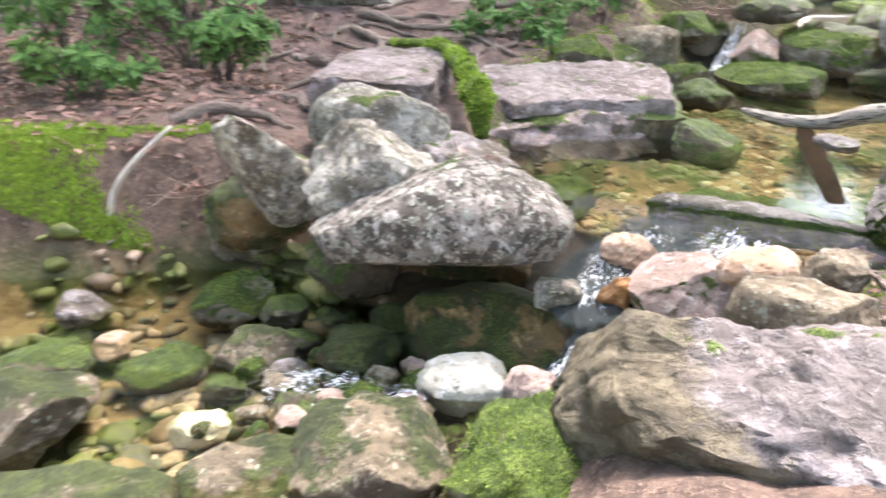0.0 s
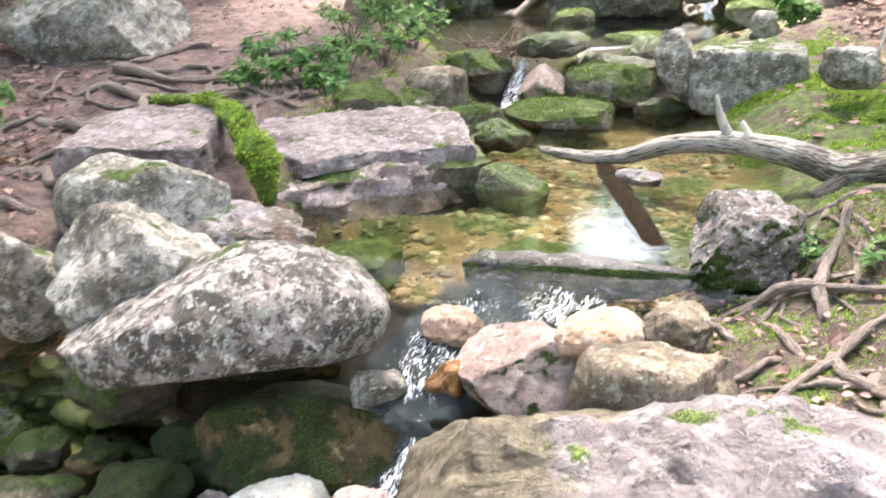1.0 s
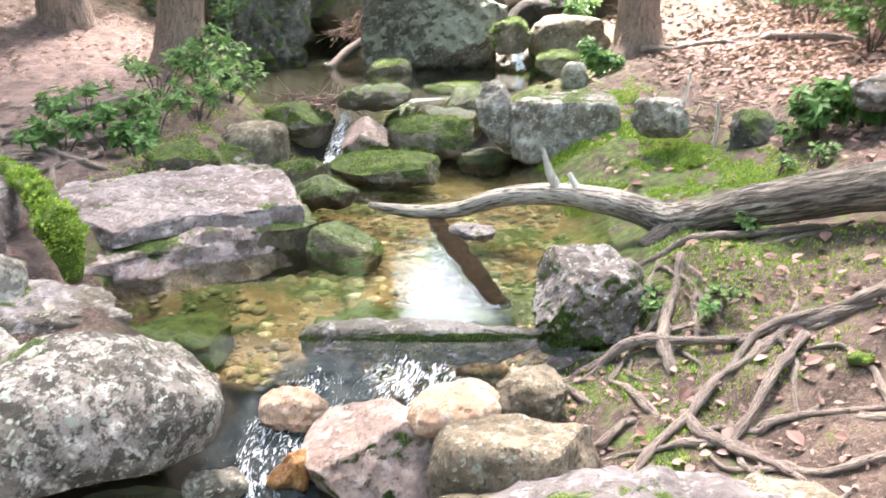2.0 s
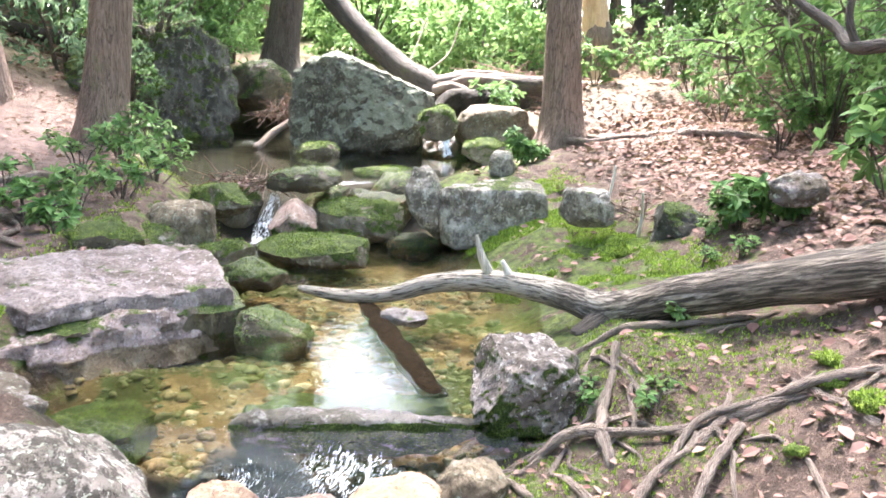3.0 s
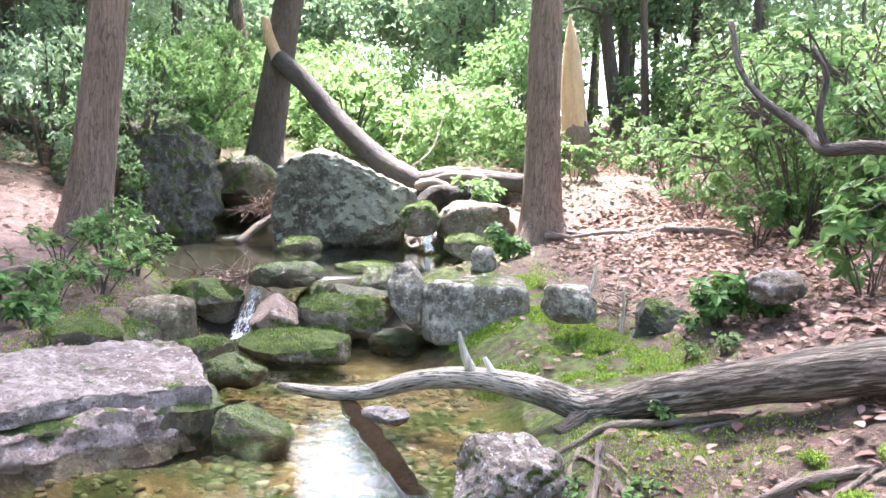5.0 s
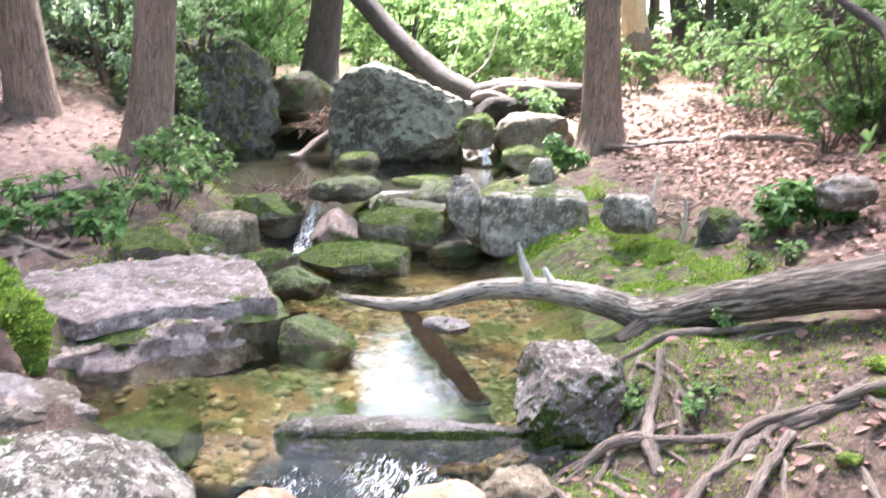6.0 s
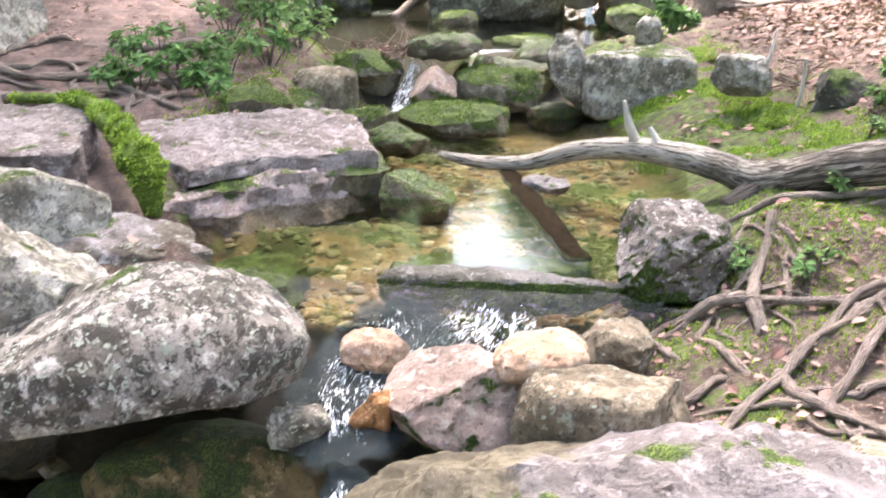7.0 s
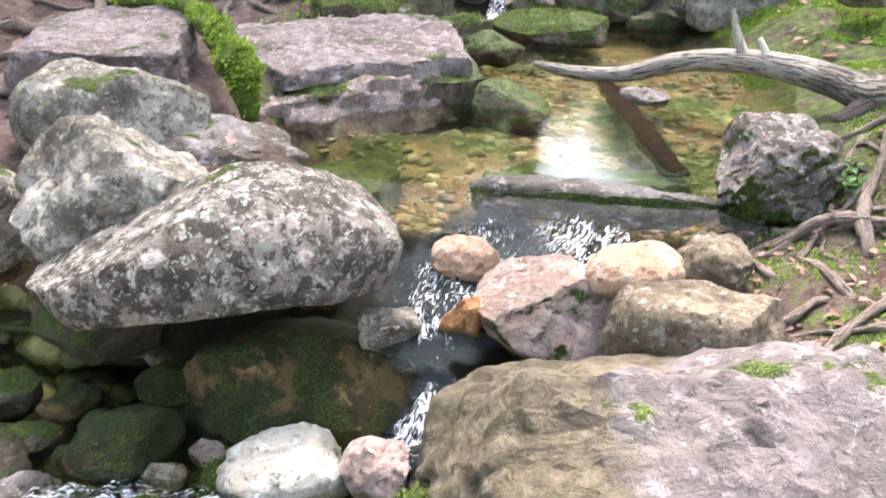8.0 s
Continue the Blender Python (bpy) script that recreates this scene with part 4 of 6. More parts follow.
SMALL = np.random.default_rng(21)
for k in range(20):
    x, y, w = SMALL.uniform(-0.95, -0.12), SMALL.uniform(2.62, 3.35), SMALL.uniform(0.08, 0.17)
    kind, words = ((BROWN, "small brown stone awash in the lower stream"), (MOSSY, "small stone with a tuft of moss in the lower stream"),
                   (PINK, "small pinkish stone awash in the lower stream"), (WET, "small dark wet stone in the lower stream"))[k % 4]
    stone("rock", (x, y, -0.44), (w, w * 0.75, w * 0.7), 61 * k, kind, words, 150 + k, sub=4)
for k, (x, y, w) in enumerate(((2.83, 2.94, 0.13), (2.76, 2.72, 0.15), (2.93, 3.05, 0.1), (2.45, 2.75, 0.1), (3.1, 2.85, 0.12))):
    stone("moss_cushion", (x, y, ground_at(x, y) + 0.015), (w, w * 0.8, w * 0.55), 50 * k, MOSS_BRIGHT, "pale green cushion of moss on the bank", 140 + k, sub=4, power=2.0, chips=0, category="moss")


def moss_on(ob, density, size, seed, low=0.2):
    """Short blades of moss over the upper faces of a stone."""
    rng = np.random.default_rng(seed)
    me = ob.data
    n = len(me.polygons)
    centre, normal, area = np.zeros(n * 3), np.zeros(n * 3), np.zeros(n)
    me.polygons.foreach_get("center", centre)
    me.polygons.foreach_get("normal", normal)
    me.polygons.foreach_get("area", area)
    centre, normal = centre.reshape(-1, 3), normal.reshape(-1, 3)
    world = normal @ np.array(ob.matrix_world.to_3x3()).T
    grow = (world[:, 2] > low) & (fbm(centre * 7 + seed * 1.7, seed, 3) > -0.1)
    weight = area * grow
    if weight.sum() <= 0:
        return
    count = int(density * weight.sum())
    pick = rng.choice(n, count, p=weight / weight.sum())
    base = centre[pick] + rng.normal(0, 0.008, (count, 3)) - normal[pick] * 0.004
    way = unit(normal[pick] + rng.normal(0, 0.45, (count, 3)))
    k = size * rng.uniform(0.5, 1.3, count)
    v, f = leaf_arrays(base, way, unit(rng.normal(0, 1, (count, 3))), k, k * 0.5, 0.1)
    child("moss", fast_mesh("moss", v, f, MOSS_BLADE if me.materials[0] == MOSS_BRIGHT else MOSS_DARK), ob, "short green moss")["kind"] = "stuff"


# ---- leaves ----
def leaf_arrays(base, way, flat, length, width, fold=0.18, fine=False):
    """Folded leaves. base, way, flat: arrays of n rows; length, width: n values. fine: with a rounded outline."""
    side = np.cross(way, flat)
    side /= np.linalg.norm(side, axis=1)[:, None] + 1e-9
    flat = np.cross(side, way)
    L, W = length[:, None], width[:, None]
    n = len(base)
    if not fine:
        mid = base + way * L * 0.5
        v = np.stack([base, mid + side * W * 0.5 + flat * W * fold, base + way * L - flat * L * 0.12, mid - side * W * 0.5 + flat * W * fold], 1)
        i = np.arange(n)[:, None] * 4
        f = np.concatenate([i + np.array([[0, 1, 2]]), i + np.array([[0, 2, 3]])])
        return v.reshape(-1, 3), f
    rows = [base]
    for u, k in ((0.28, 0.42), (0.62, 0.5)):
        m = base + way * L * u - flat * L * 0.1 * u * u
        rows += [m + side * W * k + flat * W * fold, m, m - side * W * k + flat * W * fold]
    rows.append(base + way * L - flat * L * 0.14)
    v = np.stack(rows, 1)
    i = np.arange(n)[:, None] * 8
    f = np.concatenate([i + np.array([t]) for t in ((0, 1, 2), (0, 2, 3), (1, 4, 5), (1, 5, 2), (2, 5, 6), (2, 6, 3), (4, 7, 5), (5, 7, 6))])
    return v.reshape(-1, 3), f


def unit(a):
    return a / (np.linalg.norm(a, axis=1)[:, None] + 1e-9)


def whorls(tips, ways, rng, leaves, length, width, droop=0.15):
    """Rosettes of leaves about each twig's end."""
    n = len(tips)
    ways = unit(np.asarray(ways, float))
    a = np.cross(ways, np.array([0.3, 0.5, 0.81]))
    a = unit(a)
    b = np.cross(ways, a)
    ang = rng.uniform(0, 6.28, (n, 1)) + np.arange(leaves)[None] * 2.4
    lift = rng.uniform(-0.1, 0.75, (n, leaves)) - droop
    d = a[:, None] * np.cos(ang)[..., None] + b[:, None] * np.sin(ang)[..., None] + ways[:, None] * lift[..., None]
    d = unit(d.reshape(-1, 3))
    base = np.repeat(tips, leaves, axis=0) - np.repeat(ways, leaves, axis=0) * rng.uniform(0, 0.04, (n * leaves, 1))
    flat = unit(np.repeat(ways, leaves, axis=0) + rng.normal(0, 0.35, (n * leaves, 3)))
    k = rng.uniform(0.65, 1.15, n * leaves)
    return leaf_arrays(base, d, flat, length * k, width * k, fine=True)


def many_tubes(paths, radius, sides=5):
    vs, fs, at = [], [], 0
    for k, p in enumerate(paths):
        r = [radius * (1 - 0.6 * i / (len(p) - 1)) for i in range(len(p))]
        v, f, tips = tube_arrays(p, r, sides=sides, steps=3, rough=0.1, seed=k)
        vs.append(v)
        fs += [tuple(i + at for i in q) for q in f]
        at += len(v)
    return np.concatenate(vs), fs


def shrub(name, place, spread, height, seed, leaf=LAUREL, stems=7, twigs=6, leaves=8, length=0.09, width=0.032, label="", ways=None, category="shrub", group=""):
    """A shrub of crooked stems that end in rosettes of leaves."""
    rng = np.random.default_rng(seed)
    root = tagged(new(name), label, category, group)
    root.location = place
    paths, tips, dirs = [], [], []
    for k in range(stems):
        a = rng.uniform(0, 6.28)
        out = np.array([math.cos(a), math.sin(a), 0]) * rng.uniform(0.25, 1.0)
        if ways is not None:
            out = out + np.array(ways)
        top = np.array([out[0] * spread, out[1] * spread, height * rng.uniform(0.45, 1.0)])
        mid = top * np.array([0.45, 0.45, 0.55]) + rng.normal(0, 0.08 * height, 3)
        paths.append([np.array([out[0], out[1], 0]) * 0.08 * spread - np.array([0, 0, 0.05]), mid, top])
        for j in range(twigs):
            u = rng.uniform(0.35, 1.0)
            start = mid * (1 - u) + top * u
            d = rng.normal(0, 1, 3) + np.array([out[0], out[1], 0.6])
            d /= np.linalg.norm(d)
            end = start + d * rng.uniform(0.12, 0.34) * height
            end[2] = max(end[2], 0.04)
            paths.append([start, (start + end) / 2 + rng.normal(0, 0.02, 3), end])
            tips.append(end)
            dirs.append(d + np.array([0, 0, 0.5]))
        tips.append(top)
        dirs.append(np.array([0, 0, 1.0]))
    v, f = many_tubes(paths, 0.006 + 0.0035 * height)
    child("branchwork", mesh_from("branchwork", v, f, BARK_DARK), root)["kind"] = "stuff"
    v, f = whorls(np.array(tips), np.array(dirs), rng, leaves, length, width)
    child("foliage", fast_mesh("foliage", v, f, leaf), root)
    return root


def crown_arrays(rng, centre, spread, tips, per, length, width, flatness=0.55, loose=1.0):
    """Leaves in clumps about the ends of chance boughs, thinner inside, with gaps."""
    d = unit(rng.normal(0, 1, (tips, 3)))
    r = rng.uniform(0.35, 1.0, (tips, 1)) ** 0.6
    c = np.array(centre) + d * r * np.array(spread)
    base = np.repeat(c, per, axis=0) + rng.normal(0, 1, (tips * per, 3)) * np.array([1, 1, flatness]) * loose * np.repeat(rng.uniform(0.08, 0.2, (tips, 1)), per, axis=0) * max(spread)
    way = unit(rng.normal(0, 1, base.shape) + np.array([0, 0, -0.25]))
    flat = unit(rng.normal(0, 0.6, base.shape) + np.array([0, 0, 1.0]))
    k = rng.uniform(0.6, 1.2, len(base))
    return leaf_arrays(base, way, flat, length * k, width * k), c


def thicket(name, place, spread, tips, per, seed, leaf, length=0.11, width=0.05, label=""):
    rng = np.random.default_rng(seed)
    root = tagged(new(name), label, "shrub", "thicket beyond the stream")
    root.location = place
    (v, f), c = crown_arrays(rng, (0, 0, spread[2] * 0.75), spread, tips, per, length, width, loose=0.62)
    v[:, 2] = np.maximum(v[:, 2], 0.02)
    child("foliage", fast_mesh("foliage", v, f, leaf), root)
    paths = []
    for p in c[:: max(1, len(c) // 14)]:
        paths.append([np.array([p[0] * 0.2, p[1] * 0.2, -0.15]), np.array([p[0] * 0.5, p[1] * 0.5, max(p[2], 0.2) * 0.6]), p])
    v, f = many_tubes(paths, 0.03)
    child("branchwork", mesh_from("branchwork", v, f, BARK_DARK), root)["kind"] = "stuff"
    return root


for k, ob in enumerate(ROCKS):
    kind = ob.data.materials[0]
    if kind in (MOSSY, MOSS_BRIGHT):
        moss_on(ob, 9000 if kind == MOSSY else 13000, 0.016 if kind == MOSSY else 0.022, 900 + k)
    elif kind == MOSSY_WET:
        moss_on(ob, 4000, 0.014, 900 + k, 0.4)

# ---- trees ----
def tree(name, foot, top, radius, height, seed, bark=BARK, flare=0.5, label="", crown=None, leaf=CANOPY, taper=0.45, crown_at=0.85, leaf_size=0.17, point=1.0):
    """foot: the middle of the trunk at the ground; top: a second point on its axis; height: the trunk's whole length."""
    rng = np.random.default_rng(seed)
    root = tagged(new(name), label, "tree", "trees about the stream")
    root.location = foot
    axis = np.array(top, float) - np.array(foot, float)
    axis /= axis[2]
    n = 16 if height < 3 or radius < 0.2 else 70
    sides = 26 if radius < 0.2 else 72
    zs = np.concatenate([np.array([-0.3, 0, 0.12, 0.25, 0.45, 0.7, 1.0, 1.4]), np.linspace(1.8, height, n)])
    verts = []
    a = np.arange(sides) * 2 * math.pi / sides
    lobes = 1 + 0.5 * np.cos(a * 5 + rng.uniform(0, 6)) * 0.6 + 0.3 * np.cos(a * 3 + rng.uniform(0, 6))
    for z in zs:
        u = max(z, 0)
        r = radius * (1 - taper * (u / height) ** point) + radius * flare * lobes * math.exp(-max(z, -0.1) / 0.16) + radius * 0.25 * math.exp(-u / 0.7)
        bend = 0.02 * math.sin(z * 0.9 + seed)
        ring = np.stack([axis[0] * z + bend + np.cos(a) * r, axis[1] * z + np.sin(a) * r, np.full(sides, z)], 1)
        verts.append(ring)
    verts = np.concatenate(verts)
    centre = np.stack([axis[0] * verts[:, 2], axis[1] * verts[:, 2], verts[:, 2]], 1)
    k = 1 + 0.05 * fbm(verts * np.array([14, 14, 2.0]), seed, 3)
    if radius >= 0.2:
        k = k - 0.035 * step(0.3, 0.0, np.abs(fbm(verts * np.array([24, 24, 2.6]), seed + 4, 2)))
    verts = centre + (verts - centre) * k[:, None]
    i = (np.arange(len(zs) - 1)[:, None] * sides + np.arange(sides)[None])
    j = (np.arange(len(zs) - 1)[:, None] * sides + (np.arange(sides)[None] + 1) % sides)
    quads = np.stack([i.ravel(), j.ravel(), (j + sides).ravel(), (i + sides).ravel()], 1)
    child("trunk", fast_mesh("trunk", verts, quads, bark, True), root)
    if crown:
        spread, tips, per = crown
        centre = np.array([axis[0], axis[1], 1]) * height * crown_at
        (v, f), c = crown_arrays(rng, centre, spread, tips, per, leaf_size, leaf_size * 0.5)
        child("crown", fast_mesh("crown", v, f, leaf), root)
        paths = []
        for p in c[:: max(1, len(c) // 16)]:
            z = min(max(p[2] - 0.8, height * 0.3), height)
            s = np.array([axis[0] * z, axis[1] * z, z])
            paths.append([s, (s + p) / 2 + np.array([0, 0, 0.15]), p])
        v, f = many_tubes(paths, 0.05)
        child("branchwork", mesh_from("branchwork", v, f, bark), root)["kind"] = "stuff"
    return root


tree("tree", (0.90, 10.30, 0.55), (1.19, 10.45, 2.82), 0.215, 11, 1, label="tall hemlock trunk with furrowed brown bark and mossy foot", crown=((4.6, 4.6, 2.4), 85, 30), leaf=HEMLOCK, leaf_size=0.4)
tree("tree", (-0.12, 11.4, 0.75), (-0.3, 11.5, 3.0), 0.24, 11, 2, label="brown tree trunk with a mossy flared foot by the trail", crown=((4.6, 4.6, 2.4), 85, 30), leaf=HEMLOCK, leaf_size=0.4)
tree("tree", (5.80, 9.25, 0.6), (5.92, 9.49, 3.16), 0.205, 12, 3, label="straight reddish-brown trunk with a mossy foot", crown=((4.6, 4.6, 2.4), 85, 30), leaf=HEMLOCK, leaf_size=0.4)
tree("tree", (3.78, 13.94, 1.3), (4.14, 14.03, 3.62), 0.24, 14, 4, bark=BARK_DARK, label="dark leaning trunk behind the boulders", crown=((2.2, 2.2, 2.0), 50, 60), crown_at=0.95)
snag = tree("tree", (8.42, 12.2, ground_at(8.42, 12.2) - 0.05), (8.40, 12.55, ground_at(8.42, 12.2) + 2.3), 0.2, 2.7, 5, bark=PALE_WOOD, taper=0.96, point=4.0, label="broken trunk stripped to bare pale wood")
child("bark_sleeve", tube("bark_sleeve", [(0, 0, -0.2), (0, 0.01, 0.1), (0, 0.06, 0.45), (0, 0.1, 0.75), (0, 0.13, 0.95)], [0.33, 0.29, 0.255, 0.235, 0.2], LOG_BROWN, sides=24, rough=0.16, seed=3), snag, "brown bark left about the foot")
tree("tree", (3.62, 17.2, 1.5), (3.93, 17.3, 3.3), 0.12, 9, 6, bark=BARK_DARK, label="thin dark tree in the thicket", crown=((1.4, 1.4, 1.4), 40, 50), crown_at=1.0)
tree("tree", (4.75, 17.8, 1.5), (4.52, 18.1, 3.57), 0.11, 9, 7, label="thin grey-brown tree in the thicket", crown=((1.4, 1.4, 1.4), 40, 50), crown_at=1.0)
tree("tree", (11.82, 15.4, 1.7), (11.6, 15.83, 4.61), 0.16, 10, 8, bark=BARK_DARK, label="dark slender tree up the slope", crown=((2.4, 2.4, 1.6), 80, 60), leaf=HEMLOCK, crown_at=0.42, leaf_size=0.13)
tree("tree", (12.62, 16.2, 1.9), (12.6, 16.5, 4.8), 0.13, 10, 9, bark=BARK_DARK, label="dark slender tree up the slope", crown=((2.4, 2.4, 1.6), 80, 60), leaf=HEMLOCK, crown_at=0.42, leaf_size=0.13)
tree("tree", (13.86, 16.7, 2.1), (13.94, 16.9, 4.2), 0.09, 9, 10, bark=BARK_DARK, label="thin dark tree up the slope", crown=((2.0, 2.0, 1.4), 60, 60), leaf=HEMLOCK, crown_at=0.4, leaf_size=0.13)

# unseen tall trees added beside and behind the walker; their crowns dim the stream
for k, (x, y) in enumerate(((-7.4, 3.6), (7.2, -1.6), (8.4, 3.2), (-7.0, 8.6))):
    tree("tree", (x, y, ground_at(x, y) - 0.1), (x + 0.1, y + 0.1, ground_at(x, y) + 2), 0.19, 11, 30 + k, label="unseen tree added so that its crown shades the stream", crown=((4.4, 4.4, 2.2), 100, 26), leaf=HEMLOCK if k % 2 else CANOPY, crown_at=0.9, leaf_size=0.4)

# woods up the bank beyond the trail, added to keep sky glare off the water
for k, (a, d) in enumerate(((-37, 15), (-27, 14), (-17, 16), (-7, 16.5))):
    x, y = 0.2 + math.sin(radians(a)) * d, 0.9 + math.cos(radians(a)) * d
    z = ground_at(x, y) - 0.1
    tree("tree", (x, y, z), (x, y + 0.1, z + 2), 0.16, 11.5, 50 + k, bark=BARK_DARK, label="leafy tree added beyond the trail to block sky reflections", crown=((3.3, 3.3, 4.8), 140, 34), leaf=HEMLOCK if k % 2 else CANOPY, crown_at=0.6, leaf_size=0.32)

# woods farther off, either side of the gap over the stream
rng = np.random.default_rng(77)
for k in range(38):
    a = -0.75 + 1.95 * (k + rng.uniform(0, 1)) / 38
    d = rng.uniform(29, 46)
    x, y = 0.2 + math.sin(a) * d, 0.9 + math.cos(a) * d
    gap = abs(a - 0.366) < 0.05 + 4.4 / d
    z = ground_at(x, y) - 0.1
    tree("tree", (x, y, z), (x + rng.normal(0, 0.1), y, z + 2), rng.uniform(0.08, 0.2), rng.uniform(5.2, 6.4) if gap else rng.uniform(8, 13), 100 + k, bark=BARK_DARK if k % 2 else BARK,
         label="distant forest tree with light green leaves", crown=((2.8, 2.8, 2.2), 130, 40) if gap else ((3.4, 3.4, 4.8), 120, 40),
         leaf=CANOPY if k % 4 else HEMLOCK, crown_at=0.8 if gap else 0.62, leaf_size=0.3)

for a, d, h in ((28.0, 25, 9), (30.5, 29, 11), (15.2, 33, 9)):
    x, y = 0.2 + math.sin(radians(a)) * d, 0.9 + math.cos(radians(a)) * d
    z = ground_at(x, y) - 0.1
    tree("tree", (x, y, z), (x, y, z + 2), 0.14, h, int(700 + a), bark=BARK_DARK, label="leafy green tree at the edge of the clearing", crown=((1.7, 1.7, 4.2), 130, 40), crown_at=0.62, leaf_size=0.28)

# unseen woods added behind the walker and to the sides, to limit the skylight
for k in range(22):
    a = 1.25 + 4.25 * (k + rng.uniform(0, 1)) / 22
    d = rng.uniform(10, 17)
    x, y = 0.2 + math.sin(a) * d, 0.9 + math.cos(a) * d
    z = ground_at(x, y) - 0.1
    tree("tree", (x, y, z), (x + rng.normal(0, 0.1), y, z + 2), rng.uniform(0.12, 0.25), rng.uniform(9, 13), 160 + k, bark=BARK_DARK if k % 2 else BARK,
         label="unseen forest tree added to limit the skylight", crown=((3.1, 3.1, 4.3), 75, 26), leaf=CANOPY if k % 3 else HEMLOCK, crown_at=0.55, leaf_size=0.45)

# slender trunks that stand in the thicket
for k in range(12):
    a = -0.2 + 1.2 * (k + rng.uniform(0, 1)) / 12
    d = rng.uniform(17, 25)
    x, y = 0.2 + math.sin(a) * d, 0.9 + math.cos(a) * d
    if abs(a - 0.366) < 0.1:
        continue
    z = ground_at(x, y) - 0.1
    tree("tree", (x, y, z), (x + rng.normal(0, 0.12), y, z + 2), rng.uniform(0.05, 0.1), 9, 740 + k, bark=BARK_DARK, label="slender dark trunk standing in the thicket", crown=((1.3, 1.3, 1.2), 40, 40), crown_at=1.0, leaf_size=0.2)

# dark hemlocks on the leafy slope
for k, (a, d, h) in enumerate(((-4, 17, 8), (0.5, 18.5, 8), (4, 20, 8), (-9, 21, 8), (-5, 24, 9), (-1, 20, 8), (2.5, 25, 9), (6, 22, 8), (10, 26, 9), (39, 24, 9), (43, 21, 8), (47, 25, 9))):
    x, y = 0.2 + math.sin(radians(a)) * d, 0.9 + math.cos(radians(a)) * d
    z = ground_at(x, y) - 0.1
    tree("tree", (x, y, z), (x, y, z + 2), 0.13, h + 5, 820 + k, bark=BARK_DARK, label="feathery dark hemlock on the wooded slope", crown=((2.8, 2.8, 5.4), 210, 40), leaf=CANOPY if 2 < a < 12 else HEMLOCK, crown_at=0.52, leaf_size=0.22)

# bright laurel thicket
rng = np.random.default_rng(5)
for k in range(52):
    a = -0.5 + 1.5 * (k + rng.uniform(0, 1)) / 52
    d = rng.uniform(15.0, 23)
    x, y = 0.2 + math.sin(a) * d, 0.9 + math.cos(a) * d
    if (0.58 < a < 0.76 and d < 21) or (a > 0.76 and d < 17) or (a < 0.17 and d < 22):
        continue
    h = rng.uniform(0.9, 1.6)
    thicket("laurel_thicket", (x, y, ground_at(x, y)), (rng.uniform(1.2, 1.9), rng.uniform(1.2, 1.9), h), 95, 42, 200 + k, HEMLOCK if a < 0.15 else LAUREL_BRIGHT if k % 3 else LAUREL,
            length=0.16, width=0.08, label="bright green mountain laurel thicket in the open woods")

# the grey log across the pool
LOG = [(1.73, 6.06, 0.02), (1.93, 5.78, 0.02), (2.15, 5.57, 0.06), (2.33, 5.33, 0.17), (2.53, 5.07, 0.23), (2.68, 4.82, 0.24), (2.79, 4.60, 0.22),
       (2.91, 4.37, 0.20), (3.05, 4.03, 0.335), (3.24, 3.68, 0.47), (3.43, 3.21, 0.63), (3.61, 2.80, 0.75), (3.85, 2.3, 0.88)]


def build_log():
    root = tagged(new("fallen_log"), "weathered grey fallen log, bark gone, lying across the pool", "log")
    v, f, tips = tube_arrays(LOG, [0.02, 0.045, 0.05, 0.056, 0.065, 0.07, 0.08, 0.095, 0.102, 0.108, 0.112, 0.115, 0.118], sides=20, steps=10, rough=0.09, seed=4, freq=5)
    me = mesh_from("trunk", v, f + tips, DRIFTWOOD)
    rings = len(v) // 20
    lay = me.attributes.new("along", "FLOAT_VECTOR", "POINT")
    i = np.arange(len(v))
    a = (i % 20) * 2 * math.pi / 20
    co = np.stack([(i // 20) * 4.6 / rings, np.cos(a) * 0.1, np.sin(a) * 0.1], 1)
    lay.data.foreach_set("vector", co.astype(np.float32).ravel())
    child("trunk", me, root)
    child("branch_stub", tube("branch_stub", [(2.56, 5.03, 0.24), (2.50, 5.05, 0.37), (2.47, 5.07, 0.50)], [0.03, 0.022, 0.009], PALE_GREY, sides=9, seed=8, rough=0.15), root, "bleached upright branch stub")
    child("branch_stub", tube("branch_stub", [(2.62, 4.91, 0.26), (2.57, 4.95, 0.37)], [0.03, 0.012], PALE_GREY, sides=9, seed=9, rough=0.15), root, "bleached short branch stub")
    child("branch_stub", tube("branch_stub", [(2.92, 4.37, 0.17), (2.80, 4.38, 0.10), (2.7, 4.4, 0.06)], [0.09, 0.075, 0.05], LOG_DARK, sides=12, seed=10, rough=0.15), root, "dark broken limb under the log")


PALE_GREY = bark_material("bleached_wood", (0.82, 0.77, 0.7), (0.6, 0.54, 0.46))
build_log()

lean = tagged(new("leaning_log"), "dark dead trunk leaning across the stream against a tree", "log")
child("trunk", tube("trunk", [(5.5, 11.5, 1.0), (5.2, 11.8, 1.24), (4.97, 12.10, 1.45), (4.56, 12.83, 2.05), (4.23, 13.41, 2.64), (3.95, 13.78, 2.98)], [0.2, 0.19, 0.17, 0.155, 0.15, 0.15], LOG_DARK, sides=16, seed=5, rough=0.08), lean)
child("broken_end", tube("broken_end", [(3.96, 13.78, 2.95), (3.84, 13.88, 3.28), (3.78, 13.95, 3.6)], [0.11, 0.08, 0.06], PALE_WOOD, sides=10, seed=6, rough=0.2), lean, "pale splintered end")

